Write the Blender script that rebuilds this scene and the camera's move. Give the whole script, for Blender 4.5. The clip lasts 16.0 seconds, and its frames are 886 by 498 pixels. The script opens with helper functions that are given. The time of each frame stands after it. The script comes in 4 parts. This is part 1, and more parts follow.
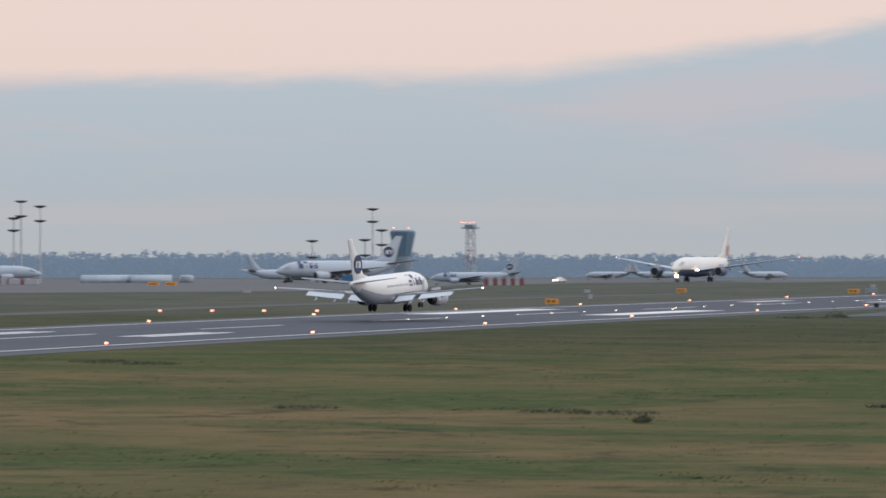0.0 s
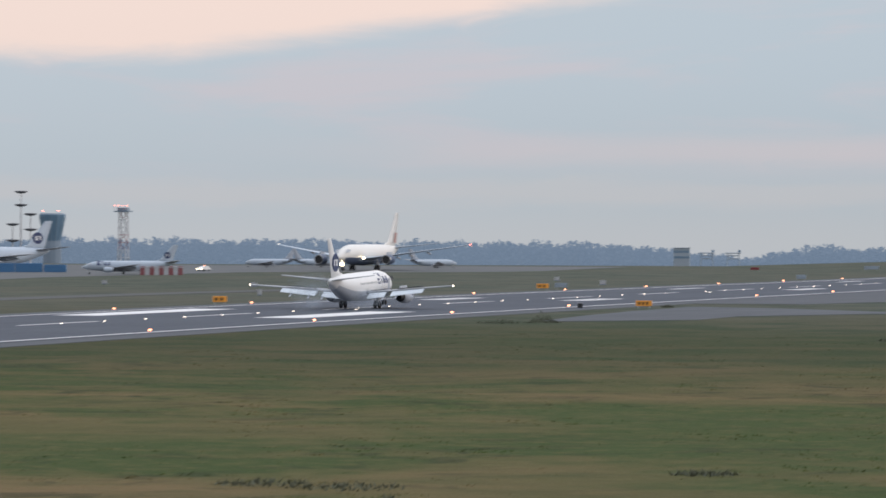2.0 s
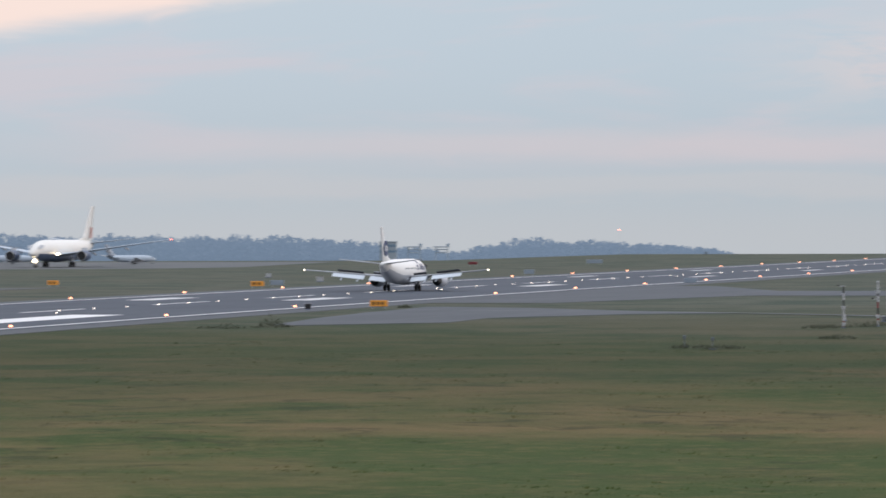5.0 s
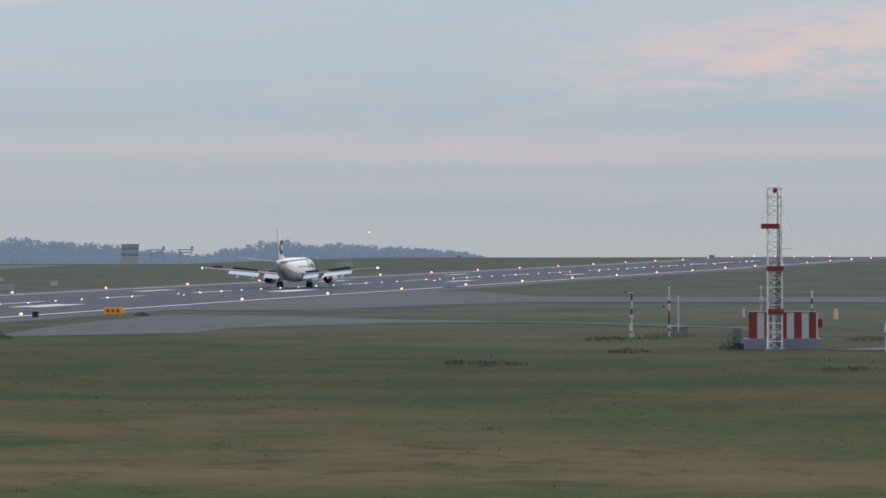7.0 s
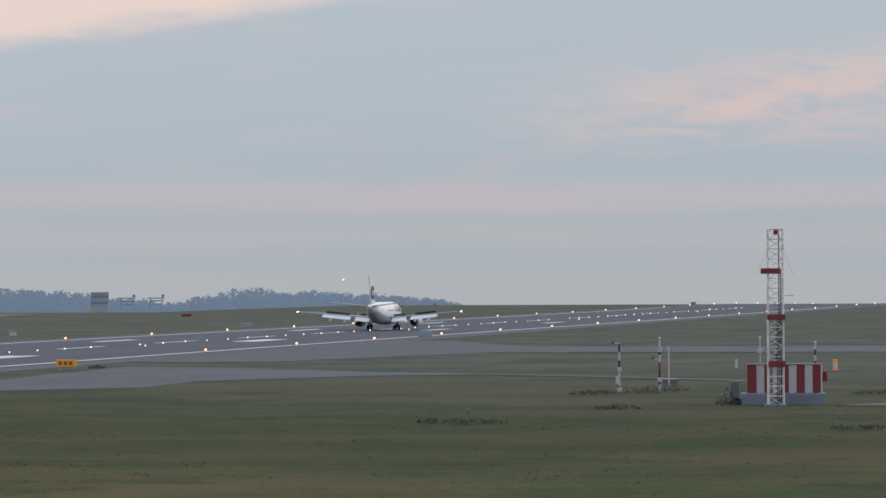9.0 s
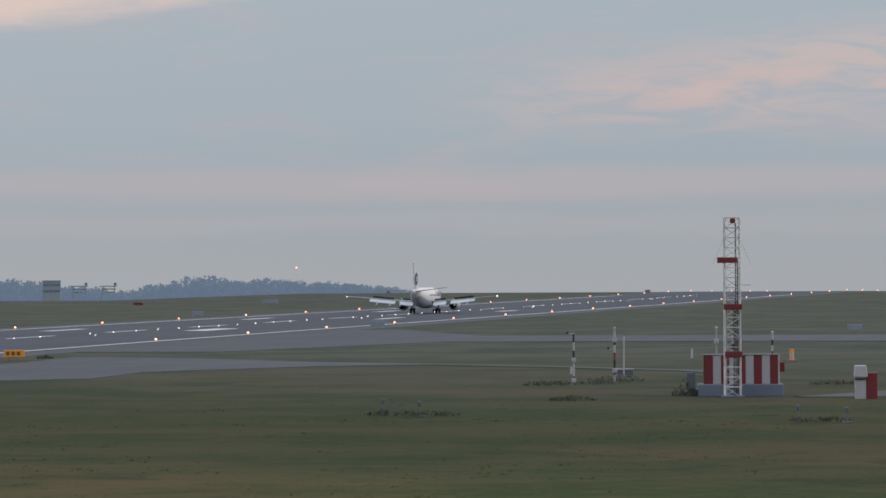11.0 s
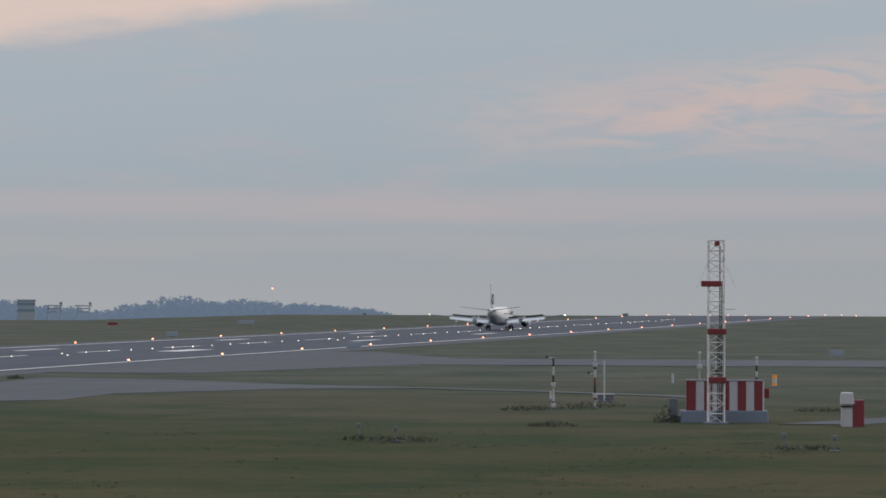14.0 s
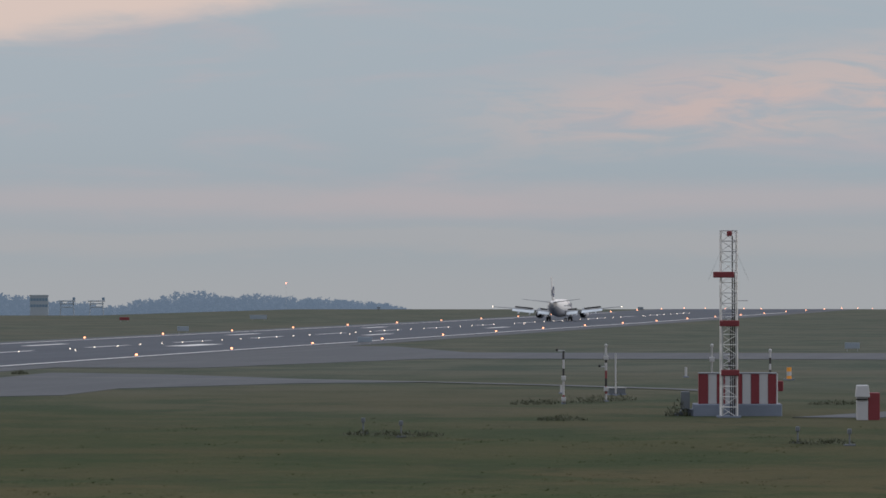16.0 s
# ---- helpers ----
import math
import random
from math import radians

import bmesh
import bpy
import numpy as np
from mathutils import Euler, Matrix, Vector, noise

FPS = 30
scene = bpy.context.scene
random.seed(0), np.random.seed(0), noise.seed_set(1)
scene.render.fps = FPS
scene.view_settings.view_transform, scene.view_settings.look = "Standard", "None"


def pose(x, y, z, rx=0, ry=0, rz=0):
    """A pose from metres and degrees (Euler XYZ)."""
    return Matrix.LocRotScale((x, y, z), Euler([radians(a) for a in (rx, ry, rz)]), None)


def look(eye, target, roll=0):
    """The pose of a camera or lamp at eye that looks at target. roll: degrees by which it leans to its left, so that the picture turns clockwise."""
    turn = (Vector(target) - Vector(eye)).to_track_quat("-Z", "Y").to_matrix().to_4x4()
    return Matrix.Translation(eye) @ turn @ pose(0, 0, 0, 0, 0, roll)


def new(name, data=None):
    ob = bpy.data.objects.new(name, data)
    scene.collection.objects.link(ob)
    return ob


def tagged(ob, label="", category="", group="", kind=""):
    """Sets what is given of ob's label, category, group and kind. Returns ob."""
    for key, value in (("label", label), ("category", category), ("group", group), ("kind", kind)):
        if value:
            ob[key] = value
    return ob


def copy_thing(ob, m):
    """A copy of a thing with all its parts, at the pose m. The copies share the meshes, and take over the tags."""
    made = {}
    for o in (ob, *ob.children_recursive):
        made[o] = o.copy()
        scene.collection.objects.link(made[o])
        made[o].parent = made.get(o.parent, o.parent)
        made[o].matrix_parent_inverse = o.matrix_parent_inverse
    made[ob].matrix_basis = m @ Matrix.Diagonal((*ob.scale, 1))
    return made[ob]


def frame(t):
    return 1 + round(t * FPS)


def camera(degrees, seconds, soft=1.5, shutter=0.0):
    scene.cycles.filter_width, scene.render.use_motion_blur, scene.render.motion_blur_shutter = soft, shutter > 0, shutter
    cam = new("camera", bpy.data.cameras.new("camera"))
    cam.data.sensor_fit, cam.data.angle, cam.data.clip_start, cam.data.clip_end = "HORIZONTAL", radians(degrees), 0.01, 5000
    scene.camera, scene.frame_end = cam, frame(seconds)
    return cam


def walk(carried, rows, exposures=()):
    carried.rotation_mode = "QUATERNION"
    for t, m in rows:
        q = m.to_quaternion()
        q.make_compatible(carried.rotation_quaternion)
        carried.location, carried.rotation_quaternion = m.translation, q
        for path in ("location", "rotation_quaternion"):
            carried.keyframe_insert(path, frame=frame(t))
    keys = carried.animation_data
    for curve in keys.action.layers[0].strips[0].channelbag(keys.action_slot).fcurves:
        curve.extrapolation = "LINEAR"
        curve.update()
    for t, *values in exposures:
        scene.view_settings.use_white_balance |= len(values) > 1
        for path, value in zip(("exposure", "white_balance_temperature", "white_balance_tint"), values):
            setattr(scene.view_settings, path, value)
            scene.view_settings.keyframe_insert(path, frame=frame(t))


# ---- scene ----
cam = camera(11.48, 16.0, soft=1.6, shutter=0.5)


def stand(x, y, z, yaw, tilt, roll):
    """Camera pose: yaw clockwise from +Y, tilt upwards, roll, in degrees."""
    return pose(x, y, z, 90 + tilt, 0, -yaw) @ pose(0, 0, 0, 0, 0, -roll)


PATH = (
    (0.0, 78.63, -229.42, 9.15, -24.048, 0.125, 0.159),
    (0.5, 72.08, -212.54, 9.29, -22.997, 0.121, 0.067),
    (1.0, 67.24, -194.86, 9.48, -21.835, -0.021, -0.002),
    (1.5, 56.12, -180.20, 10.20, -20.571, -0.153, -0.044),
    (2.0, 48.04, -163.67, 11.16, -19.491, -0.131, -0.108),
    (2.5, 41.88, -146.38, 11.46, -18.845, -0.170, -0.106),
    (3.0, 34.46, -129.88, 11.11, -19.078, -0.696, 0.378),
    (3.5, 30.20, -118.61, 10.69, -18.916, -0.660, 0.454),
    (4.0, 28.16, -110.14, 10.55, -17.991, -0.374, 0.512),
    (4.5, 25.47, -105.59, 10.84, -16.760, -0.252, 0.342),
    (5.0, 22.30, -99.58, 10.94, -15.453, -0.205, 0.201),
    (7.5, 6.58, -38.56, 10.58, -11.928, -0.185, 0.188),
    (8.0, 4.92, -30.47, 10.59, -11.914, -0.214, 0.239),
    (8.5, 3.88, -24.55, 10.54, -11.904, -0.145, 0.210),
    (9.0, 2.81, -19.09, 10.53, -11.842, 0.448, 0.257),
    (11.5, 1.71, -12.49, 10.73, -11.036, 0.253, 0.234),
    (12.0, 1.47, -10.02, 10.61, -10.796, 0.293, 0.143),
    (12.5, 1.17, -6.84, 10.54, -10.575, 0.370, 0.039),
    (13.0, 0.76, -6.53, 10.60, -10.493, 0.436, -0.033),
    (13.5, 0.53, -6.26, 10.67, -10.652, 0.499, -0.070),
    (14.0, 0.22, -5.83, 10.68, -10.944, 0.568, -0.129),
    (14.5, 0.13, -5.19, 10.62, -11.181, 0.590, -0.271),
    (15.0, 0.02, -4.27, 10.69, -11.221, 0.543, -0.139),
    (15.5, -0.08, -2.43, 10.64, -11.180, 0.500, 0.006),
    (16.0, -0.32, 0.73, 10.47, -11.155, 0.499, 0.052),
)
walk(cam, [(t, stand(*row)) for t, *row in PATH],
     exposures=((0.0, 0.10, 6500, 10), (1.5, 0.15, 6520, 10), (2.5, 0.27, 6520, 10), (3.2, 0.12, 6460, 10), (4.0, 0.16, 6460, 10), (5.0, 0.32, 6460, 10),
                (7.5, 0.08, 6440, 10), (9.0, 0.06, 6500, 10), (11.5, -0.17, 6540, 10), (12.5, -0.18, 6560, 10), (16.0, -0.19, 6560, 10)))

# ---- sky and light: an overcast dusk, peach light low in the west ----
world = bpy.data.worlds.new("dusk_sky")
scene.world = world
world.use_nodes = True


class Graph:
    """Short-hand for building node trees."""

    def __init__(self, tree):
        self.tree = tree

    def node(self, kind, **props):
        n = self.tree.nodes.new(kind)
        for key, value in props.items():
            if key == "operation":
                n.operation = value
            elif key == "sky_type":
                n.sky_type = value
            elif key == "blend_type":
                n.blend_type = value
            elif key == "data_type":
                n.data_type = value
        return n

    def plug(self, sock, value):
        if isinstance(value, bpy.types.NodeSocket):
            self.tree.links.new(value, sock)
        elif value is not None:
            sock.default_value = value

    def math(self, op, a, b=None, c=None):
        n = self.node("ShaderNodeMath", operation=op)
        for i, v in enumerate((a, b, c)):
            self.plug(n.inputs[i], v)
        return n.outputs[0]

    def mix(self, fac, a, b, blend="MIX"):
        n = self.node("ShaderNodeMix", data_type="RGBA", blend_type=blend)
        self.plug(n.inputs[0], fac)
        self.plug(n.inputs[6], a if isinstance(a, bpy.types.NodeSocket) else (*a, 1))
        self.plug(n.inputs[7], b if isinstance(b, bpy.types.NodeSocket) else (*b, 1))
        return n.outputs[2]

    def noise(self, vec, scale, detail=4, rough=0.55, distort=0.0):
        n = self.node("ShaderNodeTexNoise")
        self.plug(n.inputs["Vector"], vec)
        n.inputs["Scale"].default_value = scale
        n.inputs["Detail"].default_value = detail
        n.inputs["Roughness"].default_value = rough
        n.inputs["Distortion"].default_value = distort
        return n.outputs[0]

    def step(self, x, lo, hi):
        n = self.node("ShaderNodeMapRange")
        n.interpolation_type = "SMOOTHSTEP"
        self.plug(n.inputs[0], x)
        n.inputs[1].default_value, n.inputs[2].default_value = lo, hi
        return n.outputs[0]


def build_sky():
    tree = world.node_tree
    tree.nodes.clear()
    g = Graph(tree)
    out, bg = g.node("ShaderNodeOutputWorld"), g.node("ShaderNodeBackground")
    co = g.node("ShaderNodeTexCoord").outputs["Generated"]
    sep = g.node("ShaderNodeSeparateXYZ")
    g.plug(sep.inputs[0], co)
    x, y, z = sep.outputs
    az = g.math("MULTIPLY", g.math("ARCTAN2", x, y), 57.2958)
    el = g.math("MULTIPLY", g.math("ARCSINE", z), 57.2958)
    # cloud streaks, drawn out along the horizon
    vec = g.node("ShaderNodeCombineXYZ")
    g.plug(vec.inputs[0], g.math("MULTIPLY", az, 0.16))
    g.plug(vec.inputs[1], g.math("MULTIPLY_ADD", el, 1.0, g.math("MULTIPLY", az, -0.02)))
    streak = g.noise(vec.outputs[0], 1.35, 5, 0.55, 0.4)
    vec2 = g.node("ShaderNodeCombineXYZ")
    g.plug(vec2.inputs[0], g.math("MULTIPLY", az, 0.35))
    g.plug(vec2.inputs[1], g.math("MULTIPLY_ADD", el, 1.6, 7.3))
    fine = g.noise(vec2.outputs[0], 2.3, 6, 0.6, 0.8)
    wav = g.math("MULTIPLY", g.math("SUBTRACT", streak, 0.5), 0.9)
    wav = g.math("ADD", wav, g.math("MULTIPLY", g.math("SUBTRACT", fine, 0.5), 0.5))
    base = g.mix(g.step(el, 0.0, 2.6), (0.375, 0.435, 0.485), (0.402, 0.470, 0.535))
    base = g.mix(g.step(el, -0.1, 0.8), (0.43, 0.455, 0.485), base)
    base = g.mix(g.step(az, -30.0, -6.0), g.mix(0.18, base, (0.56, 0.58, 0.62)), base)
    # mauve veil through the middle of the sky
    veil = g.math("MULTIPLY", g.step(streak, 0.45, 0.68), g.step(el, 0.6, 1.6))
    col = g.mix(g.math("MULTIPLY", veil, 0.6), base, (0.52, 0.47, 0.51))
    # a thin pink layer just above the horizon
    lay = g.math("ABSOLUTE", g.math("SUBTRACT", g.math("ADD", el, g.math("MULTIPLY", wav, 0.35)), 1.12))
    lay = g.math("SUBTRACT", 1.0, g.step(lay, 0.02, 0.36))
    lay = g.math("MULTIPLY", lay, g.step(az, -24.0, -15.0))
    col = g.mix(g.math("MULTIPLY", lay, 0.45), col, (0.58, 0.49, 0.505))
    lay2 = g.math("ABSOLUTE", g.math("SUBTRACT", g.math("ADD", el, g.math("MULTIPLY", wav, 0.5)), 0.62))
    lay2 = g.math("SUBTRACT", 1.0, g.step(lay2, 0.05, 0.3))
    col = g.mix(g.math("MULTIPLY", lay2, 0.38), col, (0.52, 0.485, 0.49))
    # peach cloud on the right, streaky
    pe = g.math("ADD", g.math("ADD", el, g.math("MULTIPLY", az, -0.09)), g.math("MULTIPLY", wav, 1.0))
    pe = g.math("SUBTRACT", 1.0, g.step(g.math("ABSOLUTE", g.math("SUBTRACT", pe, 3.15)), 0.05, 0.85))
    pe = g.math("MULTIPLY", g.math("MULTIPLY", pe, g.step(az, -12.5, -7.5)), g.step(fine, 0.3, 0.6))
    col = g.mix(g.math("MULTIPLY", pe, 0.62), col, (0.70, 0.53, 0.49))
    # the lit upper deck, whose lower edge climbs to the right
    edge = g.math("ADD", g.math("MULTIPLY", g.math("MAXIMUM", g.math("ADD", az, 23.0), 0.0), 0.14), 2.28)
    deck = g.math("SUBTRACT", g.math("ADD", el, g.math("MULTIPLY", wav, 0.5)), edge)
    col = g.mix(g.math("MULTIPLY", g.step(deck, -0.12, 0.30), 0.9), col, (0.78, 0.62, 0.56))
    # overcast sky, brighter towards the zenith, over a clear dusk sky
    # dusk: the overcast dims away from the bright side of the sky
    high = g.math("MULTIPLY_ADD", g.math("MAXIMUM", z, 0.0), 1.38, 1.0)
    high = g.math("MULTIPLY", high, g.math("MULTIPLY_ADD", g.step(y, -0.9, 0.6), 0.36, 0.64))
    grey = g.mix(g.step(el, 4.0, 20.0), col, (0.56, 0.585, 0.65))
    vm = g.node("ShaderNodeVectorMath")
    vm.operation = "SCALE"
    g.plug(vm.inputs[0], grey)
    g.plug(vm.inputs[3], high)
    sky = g.node("ShaderNodeTexSky", sky_type="NISHITA")
    sky.sun_disc, sky.sun_elevation, sky.sun_rotation = False, radians(6), radians(70)
    vs = g.node("ShaderNodeVectorMath")
    vs.operation = "SCALE"
    g.plug(vs.inputs[0], sky.outputs[0])
    vs.inputs[3].default_value = 0.08
    g.plug(bg.inputs[0], g.mix(0.94, vs.outputs[0], vm.outputs[0]))
    bg.inputs[1].default_value = 1.0
    g.plug(out.inputs[0], bg.outputs[0])


build_sky()
sun = new("low_sun", bpy.data.lights.new("low_sun", "SUN"))
sun.data.energy, sun.data.angle, sun.data.color = 0.8, radians(30), (1.0, 0.86, 0.76)
sun.matrix_world = look((0, 0, 100), (-94, -34, 80))

# ---- materials ----


def material(name, color, rough=0.6, metal=0.0, vary=0.15, scale=3.0, bump=0.0, emit=None, power=0.0, spots=None, alpha=1.0, by_object=0.0):
    """Principled surface with a fine and a broad variation of its colour, and optional stains."""
    m = bpy.data.materials.new(name)
    m.use_nodes = True
    tree = m.node_tree
    g = Graph(tree)
    p = tree.nodes["Principled BSDF"]
    co = g.node("ShaderNodeTexCoord").outputs["Object"]
    a, b = g.noise(co, scale, 5), g.noise(co, scale * 0.13, 3)
    c = g.mix(g.math("MULTIPLY", a, vary), color, tuple(v * 0.35 for v in color))
    c = g.mix(g.math("MULTIPLY", b, vary), c, tuple(min(1, v * 1.5) for v in color))
    if spots:
        c = g.mix(g.math("MULTIPLY", g.step(b, 0.5, 0.7), 0.6), c, spots)
    if by_object:
        r = g.node("ShaderNodeObjectInfo").outputs["Random"]
        c = g.mix(g.math("MULTIPLY", r, by_object), c, tuple(v * 0.5 for v in color))
    g.plug(p.inputs["Base Color"], c)
    g.plug(p.inputs["Roughness"], g.math("MULTIPLY_ADD", a, 0.2, max(0.0, rough - 0.1)))
    p.inputs["Metallic"].default_value = metal
    p.inputs["Alpha"].default_value = alpha
    if emit:
        p.inputs["Emission Color"].default_value = (*emit, 1)
        p.inputs["Emission Strength"].default_value = power
    if bump:
        n = g.node("ShaderNodeBump")
        n.inputs["Strength"].default_value = bump
        g.plug(n.inputs["Height"], a)
        g.plug(p.inputs["Normal"], n.outputs[0])
    return m


def grass_material():
    """Late autumn grass: green and straw-coloured swathes, dark tussocks."""
    m = bpy.data.materials.new("autumn_grass")
    m.use_nodes = True
    g = Graph(m.node_tree)
    p = m.node_tree.nodes["Principled BSDF"]
    co = g.node("ShaderNodeTexCoord").outputs["Object"]
    broad, mid = g.noise(co, 0.016, 4, 0.6), g.noise(co, 0.07, 5, 0.62)
    fine, blade = g.noise(co, 0.55, 6, 0.7), g.noise(co, 5.0, 4, 0.65)
    mp = g.node("ShaderNodeMapping")
    mp.inputs["Rotation"].default_value = (0, 0, radians(-22))
    mp.inputs["Scale"].default_value = (0.009, 0.021, 1)
    g.plug(mp.inputs[0], co)
    swath = g.noise(mp.outputs[0], 1.0, 5, 0.62, 1.2)
    straw = g.math("MULTIPLY", g.step(g.math("ADD", g.math("MULTIPLY", swath, 0.60), g.math("MULTIPLY", mid, 0.40)), 0.41, 0.57), g.math("MULTIPLY_ADD", g.step(broad, 0.38, 0.58), 0.5, 0.5))
    c = g.mix(straw, (0.044, 0.068, 0.018), (0.158, 0.110, 0.052))
    c = g.mix(g.math("MULTIPLY", g.step(mid, 0.48, 0.70), 0.75), c, (0.036, 0.055, 0.016))
    c = g.mix(g.math("MULTIPLY", g.step(fine, 0.45, 0.72), 0.55), c, (0.132, 0.112, 0.046))
    c = g.mix(g.math("MULTIPLY", g.step(blade, 0.48, 0.75), 0.45), c, (0.026, 0.034, 0.014))
    hole = g.math("MULTIPLY", g.step(g.noise(co, 0.16, 5, 0.7, 0.5), 0.53, 0.63), g.step(broad, 0.36, 0.56))
    c = g.mix(g.math("MULTIPLY", hole, 0.55), c, (0.016, 0.022, 0.010))
    # beyond the rough meadow the grass turns darker green, then paler and greyer
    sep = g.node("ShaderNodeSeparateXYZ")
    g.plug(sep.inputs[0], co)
    darker_green = g.step(g.math("ADD", sep.outputs[1], g.math("MULTIPLY", broad, 120.0)), 190.0, 330.0)
    c = g.mix(g.math("MULTIPLY", darker_green, 0.68), c, g.mix(g.step(mid, 0.35, 0.7), (0.024, 0.038, 0.018), (0.052, 0.054, 0.027)))
    # the paler, greyer far grass has distance haze put into its colour
    far_haze = g.step(g.math("ADD", sep.outputs[1], g.math("MULTIPLY", broad, 160.0)), 340.0, 600.0)
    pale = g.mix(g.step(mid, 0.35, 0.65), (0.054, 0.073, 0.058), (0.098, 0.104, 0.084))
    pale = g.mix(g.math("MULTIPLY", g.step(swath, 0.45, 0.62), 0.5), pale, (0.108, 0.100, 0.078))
    c = g.mix(g.math("MULTIPLY", far_haze, 0.88), c, pale)
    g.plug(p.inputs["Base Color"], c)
    p.inputs["Roughness"].default_value = 0.95
    p.inputs["Specular IOR Level"].default_value = 0.1
    n = g.node("ShaderNodeBump")
    n.inputs["Strength"].default_value, n.inputs["Distance"].default_value = 0.9, 0.25
    g.plug(n.inputs["Height"], g.math("ADD", g.math("MULTIPLY", fine, 0.8), g.math("MULTIPLY", blade, 0.2)))
    g.plug(p.inputs["Normal"], n.outputs[0])
    return m


def asphalt_material(name, dark, light, rough=0.7, streak=0.5):
    """Worn asphalt with long rubber and repair streaks along the runway and lighter dry patches."""
    m = bpy.data.materials.new(name)
    m.use_nodes = True
    g = Graph(m.node_tree)
    p = m.node_tree.nodes["Principled BSDF"]
    co = g.node("ShaderNodeTexCoord").outputs["Object"]
    mp = g.node("ShaderNodeMapping")
    mp.inputs["Scale"].default_value = (0.35, 0.006, 1)
    g.plug(mp.inputs[0], co)
    st, big, grain = g.noise(mp.outputs[0], 1.0, 5, 0.6), g.noise(co, 0.04, 4), g.noise(co, 1.3, 5, 0.7)
    c = g.mix(g.math("MULTIPLY", g.step(st, 0.35, 0.68), streak), dark, light)
    c = g.mix(g.math("MULTIPLY", g.step(big, 0.4, 0.7), 0.35), c, light)
    c = g.mix(g.math("MULTIPLY", grain, 0.35), c, tuple(v * 0.5 for v in dark))
    g.plug(p.inputs["Base Color"], c)
    g.plug(p.inputs["Roughness"], g.math("MULTIPLY_ADD", grain, 0.25, rough - 0.12))
    p.inputs["Specular IOR Level"].default_value = 0.2
    return m


GRASS = grass_material()
ROADG = asphalt_material("service_road_asphalt", (0.075, 0.08, 0.082), (0.11, 0.115, 0.11), 0.85)
ASPHALT = asphalt_material("runway_asphalt", (0.040, 0.054, 0.078), (0.076, 0.090, 0.115), 0.72)
SHOULDER = asphalt_material("shoulder_asphalt", (0.076, 0.086, 0.100), (0.110, 0.120, 0.134), 0.8)
APRON = asphalt_material("apron_concrete", (0.105, 0.115, 0.122), (0.150, 0.158, 0.162), 0.85)
PAINT = material("road_paint", (0.72, 0.72, 0.72), 0.6, vary=0.25, scale=0.6)
WHITE = material("white_gloss_paint", (0.80, 0.80, 0.79), 0.32, vary=0.06, scale=0.5)
CREAM = material("warm_white_paint", (0.78, 0.76, 0.72), 0.35, vary=0.08, scale=0.5)
BELLY = material("grey_paint_and_hull_shade", (0.46, 0.49, 0.54), 0.4, vary=0.12, scale=0.6)
FLAP = material("light_grey_flap_paint", (0.60, 0.66, 0.72), 0.4, vary=0.12, scale=0.9)
WING = material("pale_grey_wing", (0.30, 0.32, 0.35), 0.4, metal=0.0, vary=0.2, scale=0.8)
SPOIL = material("dark_spoiler", (0.07, 0.075, 0.085), 0.55, vary=0.2)
# navy of the far airliner, lifted by haze put into its colour
NAVYHAZE = material("haze_tinted_navy_paint", (0.075, 0.105, 0.175), 0.45, vary=0.15, scale=0.4)
NAVY = material("navy_livery", (0.018, 0.035, 0.115), 0.35, vary=0.1)
REDLIV = material("faded_red_livery", (0.46, 0.26, 0.23), 0.4, vary=0.1)
METAL = material("dull_metal", (0.42, 0.43, 0.44), 0.35, metal=0.9, vary=0.2)
DARK = material("dark_opening", (0.015, 0.016, 0.018), 0.6, vary=0.2)
PORT = material("cabin_window_glass", (0.40, 0.41, 0.43), 0.2, vary=0.05)
# white of the far aircraft, turned blue-grey by haze in the colour
HAZEW = material("haze_tinted_pale_paint", (0.45, 0.52, 0.60), 0.45, vary=0.1, scale=0.5)
GLASS = material("dark_window_glass", (0.02, 0.025, 0.03), 0.08, vary=0.05)
TYRE = material("tyre_rubber", (0.02, 0.02, 0.022), 0.85, vary=0.2, scale=8)
REDP = material("red_marking_paint", (0.21, 0.032, 0.042), 0.6, vary=0.3, scale=1.5, bump=0.1)
# red of the far barriers, with haze mixed into the colour
REDFAR = material("haze_paled_red_paint", (0.28, 0.095, 0.105), 0.7, vary=0.3, scale=0.8)
WHITEP = material("white_marking_paint", (0.50, 0.51, 0.54), 0.6, vary=0.25, scale=1.5, bump=0.1)
BLACKP = material("black_paint", (0.02, 0.02, 0.022), 0.6, vary=0.2)
STEEL = material("galvanised_steel", (0.45, 0.46, 0.48), 0.5, metal=0.6, vary=0.25, scale=4)
CONC = material("weathered_concrete", (0.21, 0.25, 0.33), 0.85, vary=0.35, scale=1.2, bump=0.3, spots=(0.14, 0.17, 0.22))
ORANGE = material("orange_sign_panel", (0.70, 0.29, 0.04), 0.5, vary=0.1, emit=(1.0, 0.42, 0.06), power=0.10)
LEGEND = material("faded_sign_legend", (0.20, 0.10, 0.03), 0.6, vary=0.1)
SIGNBACK = material("grey_sign_back", (0.30, 0.36, 0.43), 0.6, vary=0.15)
BLUEBOX = material("blue_container_paint", (0.065, 0.185, 0.36), 0.55, vary=0.25, scale=1.0)
# far apron and skyline buildings: haze is mixed into these blue-grey tones
TENT = material("pale_cladding_with_haze", (0.37, 0.43, 0.49), 0.6, vary=0.2, scale=0.5)
TOWERG = material("hazy_blue_glazing", (0.15, 0.25, 0.36), 0.3, vary=0.2, scale=0.4)
